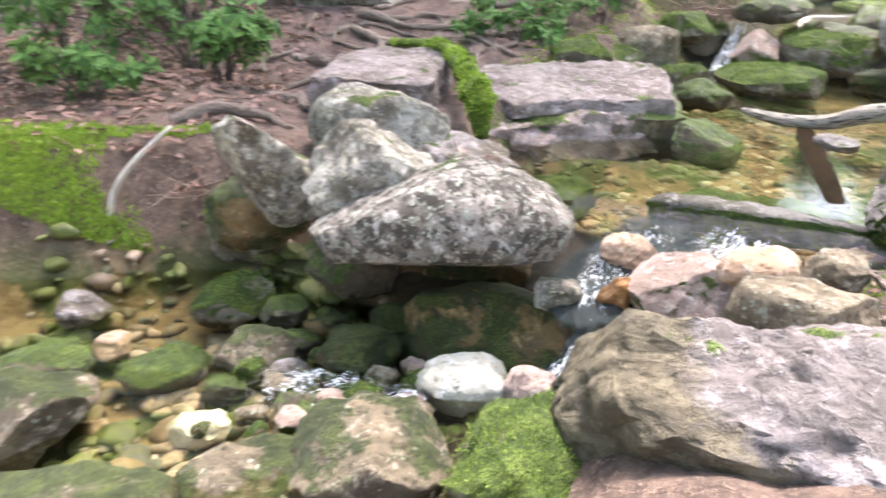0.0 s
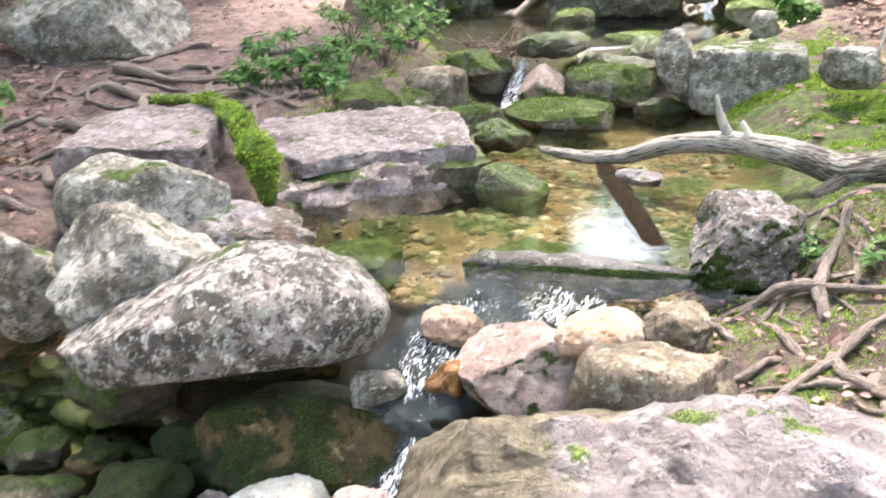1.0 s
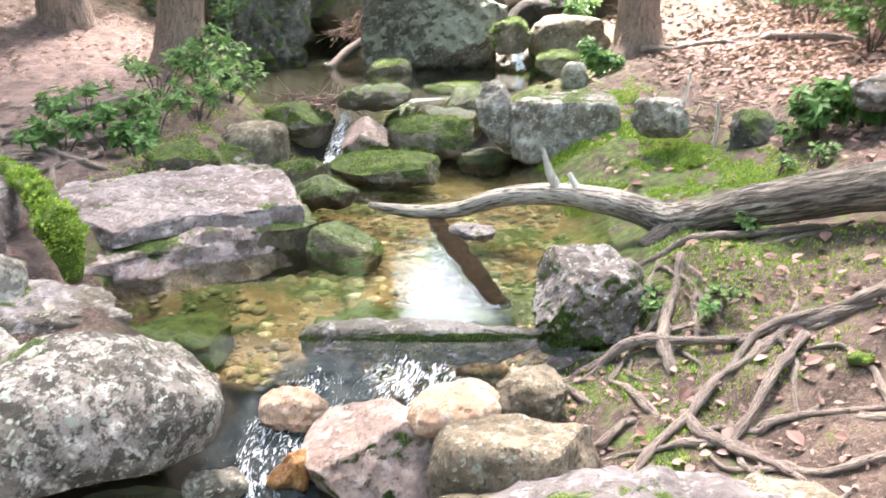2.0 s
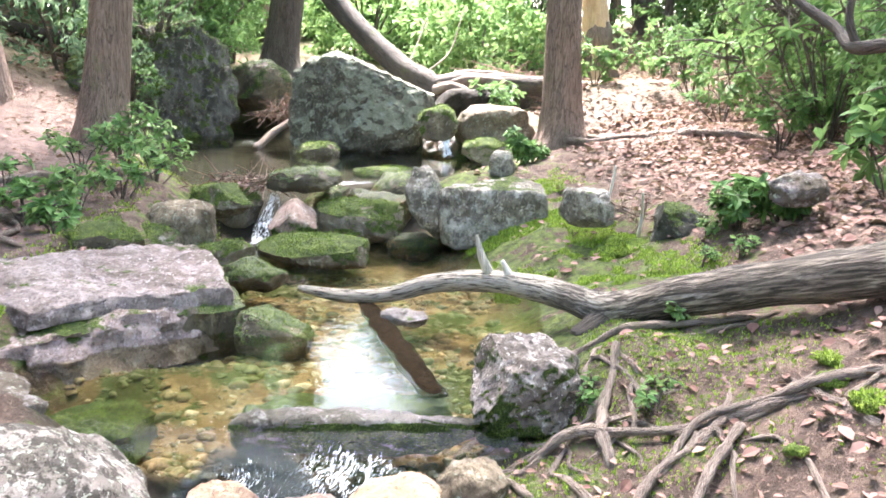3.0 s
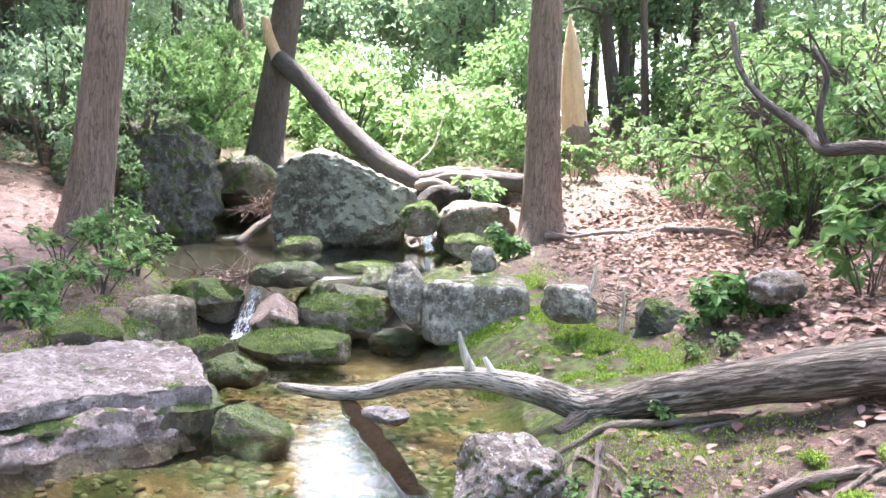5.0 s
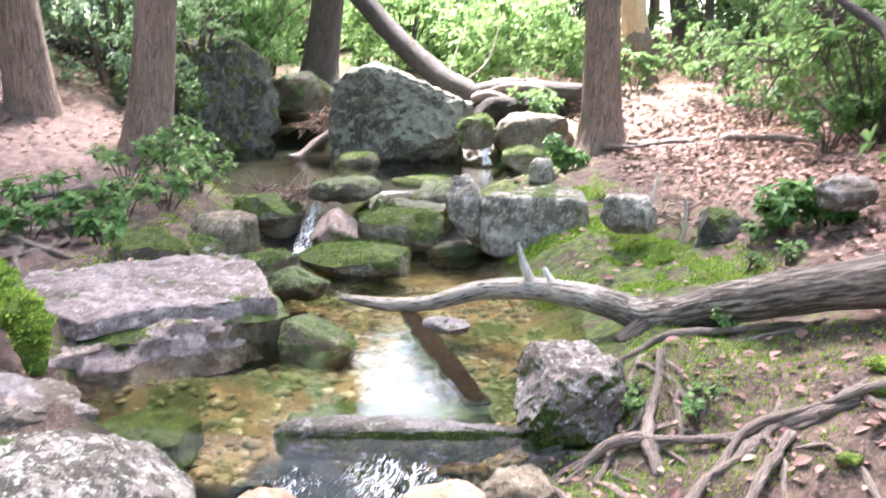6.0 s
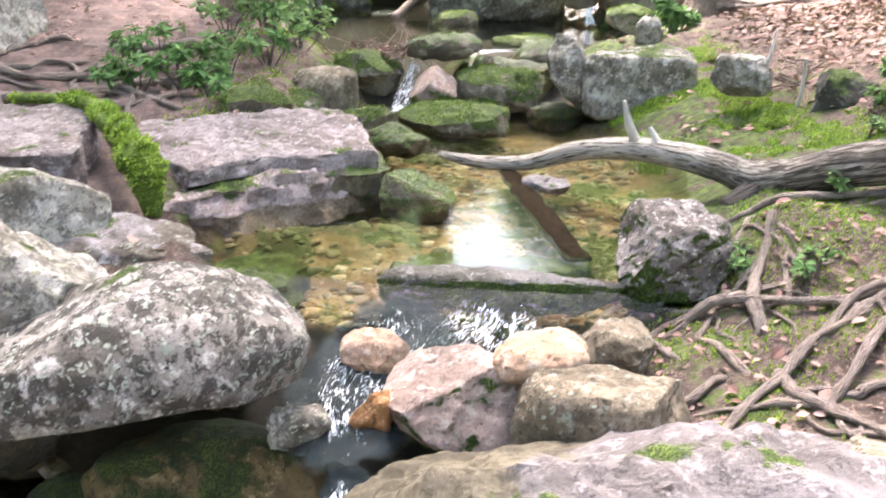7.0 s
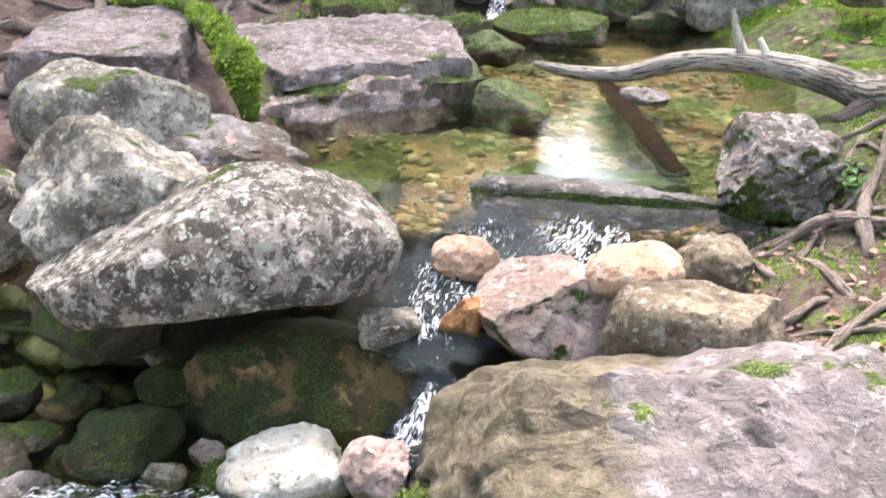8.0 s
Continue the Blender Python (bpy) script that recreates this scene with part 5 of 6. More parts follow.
# ---- roots ----
def root_run(points, r0, r1, seed):
    """A root that follows the soil and dips into it at its ends."""
    pts = []
    for k, (x, y, lift) in enumerate(points):
        pts.append((x, y, ground_at(x, y) + lift - 0.008))
    rng = np.random.default_rng(seed)
    kinked = [pts[0]]
    for a, b in zip(pts, pts[1:]):
        u = rng.uniform(0.35, 0.65)
        kinked.append(tuple(np.array(a) * (1 - u) + np.array(b) * u + rng.normal(0, 0.35, 3) * r0 * np.array([1.6, 1.6, 0.7])))
        kinked.append(b)
    pts, n = kinked, len(kinked)
    rr = [(r0 + (r1 - r0) * i / (n - 1)) * rng.uniform(0.7, 1.3) for i in range(n)]
    ob = new("root", tube("root", pts, rr, ROOT, sides=10, seed=seed, rough=0.34, steps=5, freq=16))
    return tagged(ob, "bare twisting tree root on the worn bank", "root", "roots on the bank")


ROOT_RUNS = (
    ((1.25, 2.79, 0), (1.39, 2.73, 0.02), (1.52, 2.7, 0.02), (1.63, 2.79, 0.03), (1.91, 2.91, 0.03), (2.13, 3.03, 0.03), (2.43, 3.07, 0.03), (2.8, 3.05, -0.03)),
    ((1.86, 3.53, -0.02), (1.95, 3.4, 0.06), (2.05, 3.38, 0.05), (2.33, 3.16, 0.04), (2.6, 3.0, 0.03), (3.0, 2.9, -0.04)),
    ((2.04, 3.2, 0.0), (2.1, 3.35, 0.04), (2.2, 3.48, 0.04), (2.42, 3.7, 0.04), (2.6, 3.95, -0.03)),
    ((1.91, 2.93, 0.02), (1.88, 2.8, 0.03), (1.92, 2.7, 0.03), (1.96, 2.55, 0.02), (2.0, 2.35, -0.03)),
    ((2.45, 3.0, 0.02), (2.3, 2.92, 0.05), (2.07, 2.8, 0.05), (1.89, 2.72, 0.0)),
    ((1.5, 2.95, -0.03), (1.6, 2.95, 0.03), (1.71, 3.0, 0.03), (1.82, 3.05, -0.02)),
    ((2.07, 3.0, 0.0), (2.3, 3.1, 0.04), (2.48, 3.08, 0.05), (2.75, 2.95, 0.05), (3.1, 2.8, 0.0)),
    ((2.46, 4.2, 0.06), (2.3, 3.95, 0.06), (2.21, 3.76, 0.05), (2.2, 3.54, 0.0)),
    ((2.5, 4.3, 0.0), (2.75, 4.1, 0.03), (3.0, 3.9, 0.03), (3.4, 3.7, -0.03)),
)
for k, run in enumerate(ROOT_RUNS):
    root_run(run, 0.024, 0.017, 300 + k)

# roots that cross the trail and the far bank
TRAIL_ROOTS = (
    ((-1.35, 7.6, 0.0), (-1.0, 7.2, 0.03), (-0.75, 6.9, 0.03), (-0.5, 6.85, 0.03), (-0.15, 6.9, -0.02)),
    ((-1.3, 7.9, 0.02), (-0.9, 7.6, 0.03), (-0.5, 7.5, 0.03), (0.0, 7.5, -0.02)),
    ((-1.0, 7.3, 0.0), (-0.95, 6.9, 0.03), (-0.85, 6.5, 0.02), (-0.95, 6.25, -0.03)),
    ((-0.75, 6.9, 0.0), (-0.6, 6.6, 0.03), (-0.5, 6.35, 0.02), (-0.3, 6.2, -0.03)),
    ((-1.7, 7.0, -0.02), (-1.4, 6.7, 0.03), (-1.15, 6.5, 0.03), (-0.9, 6.5, -0.02)),
    ((-1.5, 5.6, -0.02), (-1.25, 5.5, 0.03), (-1.1, 5.25, 0.03), (-1.0, 5.0, -0.02)),
    ((-1.9, 4.9, -0.02), (-1.6, 5.0, 0.04), (-1.3, 4.95, 0.03), (-1.05, 4.8, -0.03)),
    ((-0.5, 8.3, -0.02), (-0.1, 8.1, 0.02), (0.3, 8.2, 0.02), (0.6, 8.5, -0.03)),
    ((5.95, 9.1, 0.1), (6.3, 8.75, 0.05), (6.7, 8.4, 0.04), (7.2, 8.2, 0.03), (7.7, 7.9, -0.03)),
    ((5.7, 9.0, 0.1), (5.75, 8.6, 0.04), (6.0, 8.2, 0.03), (6.3, 7.8, -0.03)),
    ((6.0, 8.0, 0.0), (6.3, 7.7, 0.04), (6.6, 7.3, 0.04), (6.9, 7.0, -0.02)),
)
for k, run in enumerate(TRAIL_ROOTS):
    root_run([(x, y, h + 0.015) for x, y, h in run], 0.042, 0.02, 330 + k)
TRAIL = np.random.default_rng(12)
for k in range(22):
    x, y = TRAIL.uniform(-1.7, -0.2), TRAIL.uniform(6.0, 8.2)
    a = TRAIL.normal(-0.6, 0.7)
    run = []
    for j in range(6):
        run.append((x, y, 0.025 if 0 < j < 5 else -0.03))
        a += TRAIL.normal(0, 0.45)
        x, y = x + 0.2 * math.cos(a), y + 0.2 * math.sin(a)
    root_run(run, TRAIL.uniform(0.018, 0.035), 0.012, 420 + k)
FINE_ROOTS = np.random.default_rng(9)
for k in range(44):
    x, y = FINE_ROOTS.uniform(1.55, 3.0), FINE_ROOTS.uniform(2.2, 3.9)
    a = FINE_ROOTS.uniform(0, 6.28)
    run = []
    for j in range(5):
        run.append((x, y, 0.015 if 0 < j < 4 else -0.015))
        a += FINE_ROOTS.normal(0, 0.5)
        x, y = x + 0.15 * math.cos(a), y + 0.15 * math.sin(a)
    root_run(run, FINE_ROOTS.uniform(0.01, 0.02), 0.006, 360 + k)

mossy_root = tagged(new("mossy_root", tube("mossy_root", [(0.0, 4.9, 0.1), (-0.03, 4.97, 0.3), (-0.08, 5.08, 0.4), (-0.2, 5.5, 0.44), (-0.32, 5.95, 0.46), (-0.55, 6.3, 0.44), (-0.8, 6.6, 0.4)],
                    [0.03, 0.085, 0.085, 0.055, 0.042, 0.035, 0.03], MOSS_BRIGHT, sides=18, rough=0.5, seed=3, freq=9)), "thick root cushioned with bright green moss", "root")
moss_on(mossy_root, 13000, 0.024, 77, 0.0)
trail_log = tagged(new("trail_log", tube("trail_log", [(-1.6, 10.7, 0.68), (-0.9, 10.55, 0.66), (-0.14, 10.4, 0.62)], [0.1, 0.095, 0.085], LOG_BROWN, sides=14, rough=0.08, seed=5)), "short brown log lying across the trail", "log")
for k, (a, b, r) in enumerate((((-3.2, 14.2, 1.55), (0.3, 14.6, 1.95), 0.11), ((-1.6, 15.6, 2.1), (1.3, 13.6, 1.6), 0.12))):
    a, b = np.array(a), np.array(b)
    tagged(new("dead_log", tube("dead_log", [a, (a + b) / 2 + np.array([0, 0, 0.06]), b], [r, r * 0.9, r * 0.7], LOG_DARK, sides=12, rough=0.1, seed=40 + k)), "dark dead log on the leafy slope", "log")
stick = tagged(new("stick", tube("stick", [(-2.02, 4.2, -0.25), (-1.98, 4.22, -0.05), (-1.86, 4.26, 0.12), (-1.66, 4.36, 0.3)], [0.014, 0.016, 0.015, 0.01], PALE_GREY, sides=7, rough=0.15, seed=8)), "bent pale stick leaning on the bank", "stick")
sunken = tagged(new("sunken_log", tube("sunken_log", [(2.06, 5.75, -0.02), (1.98, 5.4, -0.018), (1.87, 4.7, -0.018), (1.77, 4.12, -0.02)], [0.05, 0.07, 0.075, 0.07], DARK_WET_WOOD, sides=14, rough=0.3, seed=9, freq=9)), "dark waterlogged branch awash in the pool", "log")

sunken.scale.z, sunken.location.z = 0.22, -0.004

# undercut bank with roots at the head of the stream
# a black body stands in for the shadow under the log and roots
stone("bank_earth", (5.6, 10.75, 0.9), (1.25, 0.6, 0.62), -32, CAVITY_SHADE, "dark undercut earth bank beneath hanging roots", 90, power=2.4)
tagged(new("rotten_log", tube("rotten_log", [(5.2, 11.75, 1.18), (5.7, 11.2, 1.27), (6.35, 10.5, 1.22)], [0.13, 0.14, 0.13], LOG_DARK, sides=14, rough=0.12, seed=21)), "dark rotting trunk lying over the undercut bank", "log")
for k, run in enumerate((((5.3, 11.5, 1.2), (5.6, 11.15, 1.3), (5.9, 10.85, 1.28), (6.2, 10.6, 1.18), (6.4, 10.5, 0.9)),
                         ((5.35, 11.6, 1.28), (5.7, 11.4, 1.38), (6.1, 11.0, 1.34), (6.6, 10.8, 1.2)),
                         ((5.2, 11.4, 1.15), (5.35, 11.1, 1.2), (5.55, 10.85, 1.05), (5.7, 10.7, 0.85)),
                         ((5.6, 11.2, 1.25), (5.75, 10.9, 1.12), (5.95, 10.7, 1.0), (6.2, 10.5, 0.95)))):
    tagged(new("root", tube("root", run, [0.07, 0.06, 0.05, 0.04, 0.03][:len(run)], ROOT, sides=9, rough=0.15, seed=400 + k)), "grey root hanging over the undercut bank", "root", "roots on the bank")


# ---- white water ----
def cascade(points, widths, bias, seed, label, water=None):
    """A sheet of broken water that runs along the points."""
    pts = np.array(points, float)
    n, m = 110, 44
    t = np.linspace(0, len(pts) - 1, n)
    c = np.stack([np.interp(t, np.arange(len(pts)), pts[:, k]) for k in range(3)], 1)
    w = np.interp(t, np.arange(len(pts)), widths)
    d = np.gradient(c[:, :2], axis=0)
    d /= np.linalg.norm(d, axis=1)[:, None] + 1e-9
    side = np.stack([-d[:, 1], d[:, 0], np.zeros(n)], 1)
    u = np.linspace(-0.5, 0.5, m)
    v = c[:, None] + side[:, None] * (u[None, :, None] * w[:, None, None])
    v = v.reshape(-1, 3)
    v[:, 2] += 0.02 + 0.02 * fbm(v * 9, seed, 3) + 0.012 * fbm(v * 30, seed + 5, 2) - 0.03 * (2 * np.abs(np.tile(u, n))) ** 2
    i = (np.arange(n - 1)[:, None] * m + np.arange(m - 1)[None]).ravel()
    me = fast_mesh("cascade", v, np.stack([i, i + 1, i + m + 1, i + m], 1), water or FOAM, True)
    run = np.concatenate([[0], np.cumsum(np.linalg.norm(np.diff(c, axis=0), axis=1))])
    edge = 0.34 * (2 * np.abs(np.tile(u, n))) ** 3
    ends = 0.25 * np.abs(np.repeat(np.linspace(-1, 1, n), m)) ** 4
    co = np.stack([np.repeat(run, m), (u[None, :] * w[:, None]).ravel(), bias - edge - ends], 1)
    lay = me.attributes.new("along", "FLOAT_VECTOR", "POINT")
    lay.data.foreach_set("vector", co.astype(np.float32).ravel())
    return tagged(new("cascade", me), label, "water", kind="structure")


# the white here is foam and also the painted glitter below the sill
cascade([(1.36, 3.9, -0.05), (1.24, 3.76, -0.1), (1.1, 3.62, -0.13), (0.95, 3.55, -0.15)], [0.85, 0.85, 0.7, 0.5], 0.065, 1, "thin white sheet of water spilling past the stone sill", SHALLOW)
# white flecks and dark film paint the chute's bright and dark ripple reflections
cascade([(0.92, 3.95, -0.02), (0.85, 3.75, -0.08), (0.62, 3.5, -0.16), (0.56, 3.32, -0.2), (0.55, 3.15, -0.24)], [0.4, 0.56, 0.56, 0.5, 0.44], 0.05, 2, "dark rippling chute of water between the stones", RAPID)
cascade([(0.55, 3.16, -0.24), (0.5, 3.08, -0.33), (0.42, 3.0, -0.4), (0.28, 2.98, -0.42)], [0.2, 0.2, 0.26, 0.34], 0.08, 3, "splash of white water between the stones", RAPID)
cascade([(2.2, 8.1, 0.40), (2.08, 7.9, 0.34), (1.95, 7.7, 0.17), (1.83, 7.52, 0.04), (1.72, 7.3, 0.0)], [0.2, 0.2, 0.24, 0.28, 0.3], 0.1, 4, "small white cascade into the pool")
cascade([(3.35, 8.3, 0.42), (2.9, 8.15, 0.41), (2.5, 8.02, 0.38), (2.25, 7.92, 0.34)], [0.14, 0.14, 0.12, 0.12], -0.05, 5, "streak of white water above the pool")
cascade([(4.76, 10.08, 0.72), (4.66, 9.92, 0.7), (4.58, 9.78, 0.56), (4.55, 9.68, 0.44), (4.5, 9.5, 0.42)], [0.12, 0.13, 0.15, 0.17, 0.2], 0.16, 6, "little white waterfall between mossy rocks")
# white streaks here paint the shine on ripples as well as foam
cascade([(0.1, 2.86, -0.42), (-0.25, 2.85, -0.425), (-0.6, 2.95, -0.43), (-1.0, 3.0, -0.44)], [0.35, 0.5, 0.6, 0.6], 0.06, 7, "rippled fast water in the lower stream")


# ---- pebbles, leaves, moss ----


def pebble_material(name, colours, rough):
    m, t, b = shader(name)
    g = t.nodes.new("ShaderNodeNewGeometry")
    r = t.nodes.new("ShaderNodeValToRGB")
    r.color_ramp.interpolation = "CONSTANT"
    while len(r.color_ramp.elements) < len(colours):
        r.color_ramp.elements.new(0.5)
    for i, c in enumerate(colours):
        r.color_ramp.elements[i].position, r.color_ramp.elements[i].color = i / len(colours), (*c, 1)
    t.links.new(g.outputs["Random Per Island"], r.inputs[0])
    w = coords(t, "Object", False)
    n, fine = noisy(t, w, 22.0, 6, 0.7), noisy(t, w, 90.0, 4, 0.7)
    col = blend(t, calc(t, "MULTIPLY", ramp(t, n, 0.45, 0.62), 0.65), r.outputs[0], (0.1, 0.085, 0.03))
    col = blend(t, calc(t, "MULTIPLY", ramp(t, fine, 0.52, 0.66), 0.4), col, (0.06, 0.045, 0.02))
    col = blend(t, calc(t, "MULTIPLY", ramp(t, noisy(t, w, 1.7, 6, 0.6), 0.5, 0.56), 0.85), col, (0.08, 0.105, 0.014))
    t.links.new(col, b.inputs["Base Color"])
    b.inputs["Roughness"].default_value = rough
    bumped(t, b, calc(t, "ADD", n, fine), 0.6, 0.01)
    return m


PEBBLE = pebble_material("stream_pebble", ((0.3, 0.2, 0.09), (0.13, 0.08, 0.035), (0.4, 0.3, 0.16), (0.2, 0.125, 0.06), (0.06, 0.07, 0.018), (0.34, 0.21, 0.1), (0.52, 0.44, 0.3), (0.15, 0.11, 0.04)), 0.5)
COBBLE = pebble_material("pinkish_cobble", ((0.36, 0.25, 0.18), (0.14, 0.095, 0.06), (0.46, 0.34, 0.26), (0.22, 0.145, 0.085), (0.05, 0.055, 0.02), (0.2, 0.13, 0.08), (0.48, 0.38, 0.31), (0.06, 0.065, 0.05)), 0.45)


def pebbles(name, n, s_from, s_to, size, lift, seed, material, reach, label):
    rng = np.random.default_rng(seed)
    v0, f0 = sphere(2)
    s = rng.uniform(s_from, s_to, n)
    i = np.clip(s.astype(int), 0, len(COURSE) - 2)
    u = (s - i)[:, None]
    c = COURSE[i] * (1 - u) + COURSE[i + 1] * u
    d = COURSE[i + 1, :2] - COURSE[i, :2]
    d /= np.linalg.norm(d, axis=1)[:, None]
    off = rng.uniform(-1, 1, n) * c[:, 3] * reach
    x, y = c[:, 0] - d[:, 1] * off, c[:, 1] + d[:, 0] * off
    z = ground(x, y)
    verts, faces = [], []
    for k in range(n):
        r = size * (0.3 + 0.9 * rng.uniform(0, 1) ** 2.5)
        q = v0.copy()
        for j in range(5):
            cut = unit(rng.normal(0, 1, (1, 3)))[0]
            q = q - np.maximum(q @ cut - rng.uniform(0.45, 0.9), 0)[:, None] * cut
        q = q * np.array([r, r * rng.uniform(0.5, 1), r * rng.uniform(0.3, 0.65)])
        q = q * (1 + 0.18 * value_noise(v0 * 1.7 + k * 5.3, seed))[:, None]
        a = rng.uniform(0, 6.28)
        q = np.stack([q[:, 0] * math.cos(a) - q[:, 1] * math.sin(a), q[:, 0] * math.sin(a) + q[:, 1] * math.cos(a), q[:, 2]], 1)
        verts.append(q + np.array([x[k], y[k], z[k] + lift * r]))
        faces.append(f0 + k * len(v0))
    me = fast_mesh(name, np.concatenate(verts), np.concatenate(faces), material, True)
    return tagged(new(name, me), label, "gravel", kind="stuff")


pebbles("gravel", 2400, 4.45, 6.8, 0.052, -0.1, 1, PEBBLE, 1.0, "yellow and tan pebbles on the clear pool's bed")
pebbles("cobbles", 900, 0.75, 1.75, 0.085, 0.2, 2, COBBLE, 1.1, "pinkish and tan cobbles in the lower stream")


pebbles("cobbles", 120, 1.6, 2.5, 0.07, 0.1, 4, MOSSY_WET, 0.9, "dark mossy cobbles under the fast water")


def scatter_ground(rng, n, box, keep):
    x, y = rng.uniform(box[0], box[1], n), rng.uniform(box[2], box[3], n)
    s, r, side = along_stream(x, y)
    d = r - np.interp(s, np.arange(len(COURSE)), COURSE[:, 3])
    ok = keep(x, y, d, side, rng.uniform(0, 1, n))
    return x[ok], y[ok]


def litter(n, box, keep, size, seed, label, fine=False):
    rng = np.random.default_rng(seed)
    x, y = scatter_ground(rng, n, box, keep)
    m = len(x)
    base = np.stack([x, y, ground(x, y) + rng.uniform(0.003, 0.022, m)], 1)
    a = rng.uniform(0, 6.28, m)
    way = unit(np.stack([np.cos(a), np.sin(a), rng.normal(0, 0.28, m)], 1))
    flat = unit(np.stack([rng.normal(0, 0.4, m), rng.normal(0, 0.4, m), np.ones(m)], 1))
    k = size * rng.uniform(0.6, 1.25, m)
    v, f = leaf_arrays(base, way, flat, k, k * rng.uniform(0.45, 0.75, m), 0.12, fine)
    return tagged(new("leaf_litter", fast_mesh("leaf_litter", v, f, DEAD_LEAF)), label, "leaves", kind="stuff")


litter(75000, (-1.0, 8.5, -1.5, 9.5), lambda x, y, d, side, c: (side < 0) & (d > 0.35) & (c < (0.06 + 0.95 * step(1.2, 2.4, d)) * (0.12 + 0.88 * step(1.6, 2.6, x)) * (0.15 + 0.85 * step(0.5, 2.5, y))), 0.066, 1, "red-brown dead leaves on the slope", True)
litter(18000, (6, 14, 6, 20), lambda x, y, d, side, c: (side < 0) & (d > 0.5), 0.085, 2, "red-brown dead leaves farther up the slope")
litter(12000, (-4.5, 0.9, 4.3, 12.5), lambda x, y, d, side, c: (side > 0) & (d > 0.4) & (c < 0.12 + 0.9 * step(-0.9, -1.9, x) + 0.25 * step(9.5, 11, y)), 0.07, 3, "brown dead leaves beside the trail")
litter(420, (1.4, 2.8, 2.0, 3.8), lambda x, y, d, side, c: (side < 0) & (d > 0.15), 0.038, 4, "dead leaves caught among the roots", True)
litter(7000, (-6, 2.5, 12.5, 20), lambda x, y, d, side, c: side > 0, 0.11, 5, "dead leaves on the far slope")


def moss_tufts(n, box, keep, size, seed, label, bare=-0.12):
    rng = np.random.default_rng(seed)
    x, y = scatter_ground(rng, n, box, keep)
    q = np.stack([x, y, np.zeros(len(x))], 1)
    ok = fbm(q * 2.3, 31, 3) + 0.5 * fbm(q * 9, 33, 2) > bare
    x, y = x[ok], y[ok]
    m = len(x)
    base = np.stack([x, y, ground(x, y) - 0.004], 1)
    way = unit(np.stack([rng.normal(0, 0.5, m), rng.normal(0, 0.5, m), np.ones(m)], 1))
    flat = unit(rng.normal(0, 1, (m, 3)))
    k = size * rng.uniform(0.5, 1.3, m)
    v, f = leaf_arrays(base, way, flat, k, k * 0.5, 0.1)
    return tagged(new("moss", fast_mesh("moss", v, f, MOSS_BLADE)), label, "moss", kind="stuff")


moss_tufts(60000, (1.6, 3.6, 2.2, 4.6), lambda x, y, d, side, c: (side < 0) & (d > 0.25) & (c < 0.4 * (1 - step(0.7, 2.0, d))), 0.018, 1, "short green moss among the roots")
moss_tufts(110000, (2.7, 5.0, 4.6, 8.0), lambda x, y, d, side, c: (side < 0) & (d > 0.0) & (c < 1 - step(0.8, 1.5, d)), 0.024, 2, "bright green moss on the pool's bank", 0.02)
moss_tufts(70000, (-3.4, -1.4, 4.1, 5.2), lambda x, y, d, side, c: (side > 0) & (d > 0.05) & (c < (1 - step(0.4, 0.85, d)) * step(-1.6, -2.2, x + 0.35 * np.sin(y * 9))), 0.03, 3, "bright green moss on the low bank", 0.0)
moss_tufts(14000, (-0.2, 2.0, 6.2, 9.4), lambda x, y, d, side, c: (side > 0) & (d > -0.05) & (c < 1 - step(0.5, 1.1, d)), 0.026, 4, "green moss behind the slab")

# ---- shrubs ----
SHRUBS = (
    (0.20, 7.05, 0.42, 0.36), (0.5, 7.35, 0.5, 0.4), (0.05, 7.6, 0.45, 0.35), (0.85, 7.75, 0.45, 0.4), (0.6, 8.3, 0.55, 0.4), (0.95, 8.6, 0.75, 0.4),
    (0.35, 6.75, 0.3, 0.3), (1.15, 8.1, 0.45, 0.35), (1.25, 9.1, 0.5, 0.4), (-0.1, 6.95, 0.35, 0.3), (1.35, 10.6, 0.6, 0.5), (1.2, 11.5, 0.8, 0.6), (1.0, 9.5, 0.4, 0.35))
for k, (x, y, h, w) in enumerate(SHRUBS):
    shrub("laurel_shrub", (x, y, ground_at(x, y)), w * 0.85, h * 0.72, 500 + k, leaf=LAUREL_BRIGHT if k % 3 == 1 else LAUREL, stems=6, twigs=3, leaves=8, length=0.085, width=0.032,
          label="young mountain laurel with glossy green leaf rosettes", group="laurels behind the slab")
for k, (x, y, h, w) in enumerate(((4.3, 4.95, 0.32, 0.2), (4.5, 4.75, 0.22, 0.15), (7.6, 8.6, 0.6, 0.5), (6.4, 6.6, 0.5, 0.4), (8.6, 10.4, 0.8, 0.7), (7.8, 7.4, 0.7, 0.6),
                                  (5.6, 10.4, 0.5, 0.3), (8.2, 12.0, 0.8, 0.7), (9.4, 11.9, 0.9, 0.8), (10.6, 12.6, 1.1, 1.0), (11.8, 12.2, 1.1, 1.0), (8.0, 9.6, 0.6, 0.5), (9.0, 10.9, 0.6, 0.6), (12.6, 13.4, 1.2, 1.1), (7.2, 10.6, 0.5, 0.4), (10.2, 11.4, 1.0, 0.9), (4.7, 8.2, 0.3, 0.25), (9.2, 8.6, 0.9, 0.8))):
    shrub("laurel_shrub", (x, y, ground_at(x, y)), w, h, 540 + k, leaf=LAUREL, stems=8, twigs=5, leaves=8, length=0.1, width=0.04, label="small green laurel growing out of dead leaves", group="laurels on the slope")
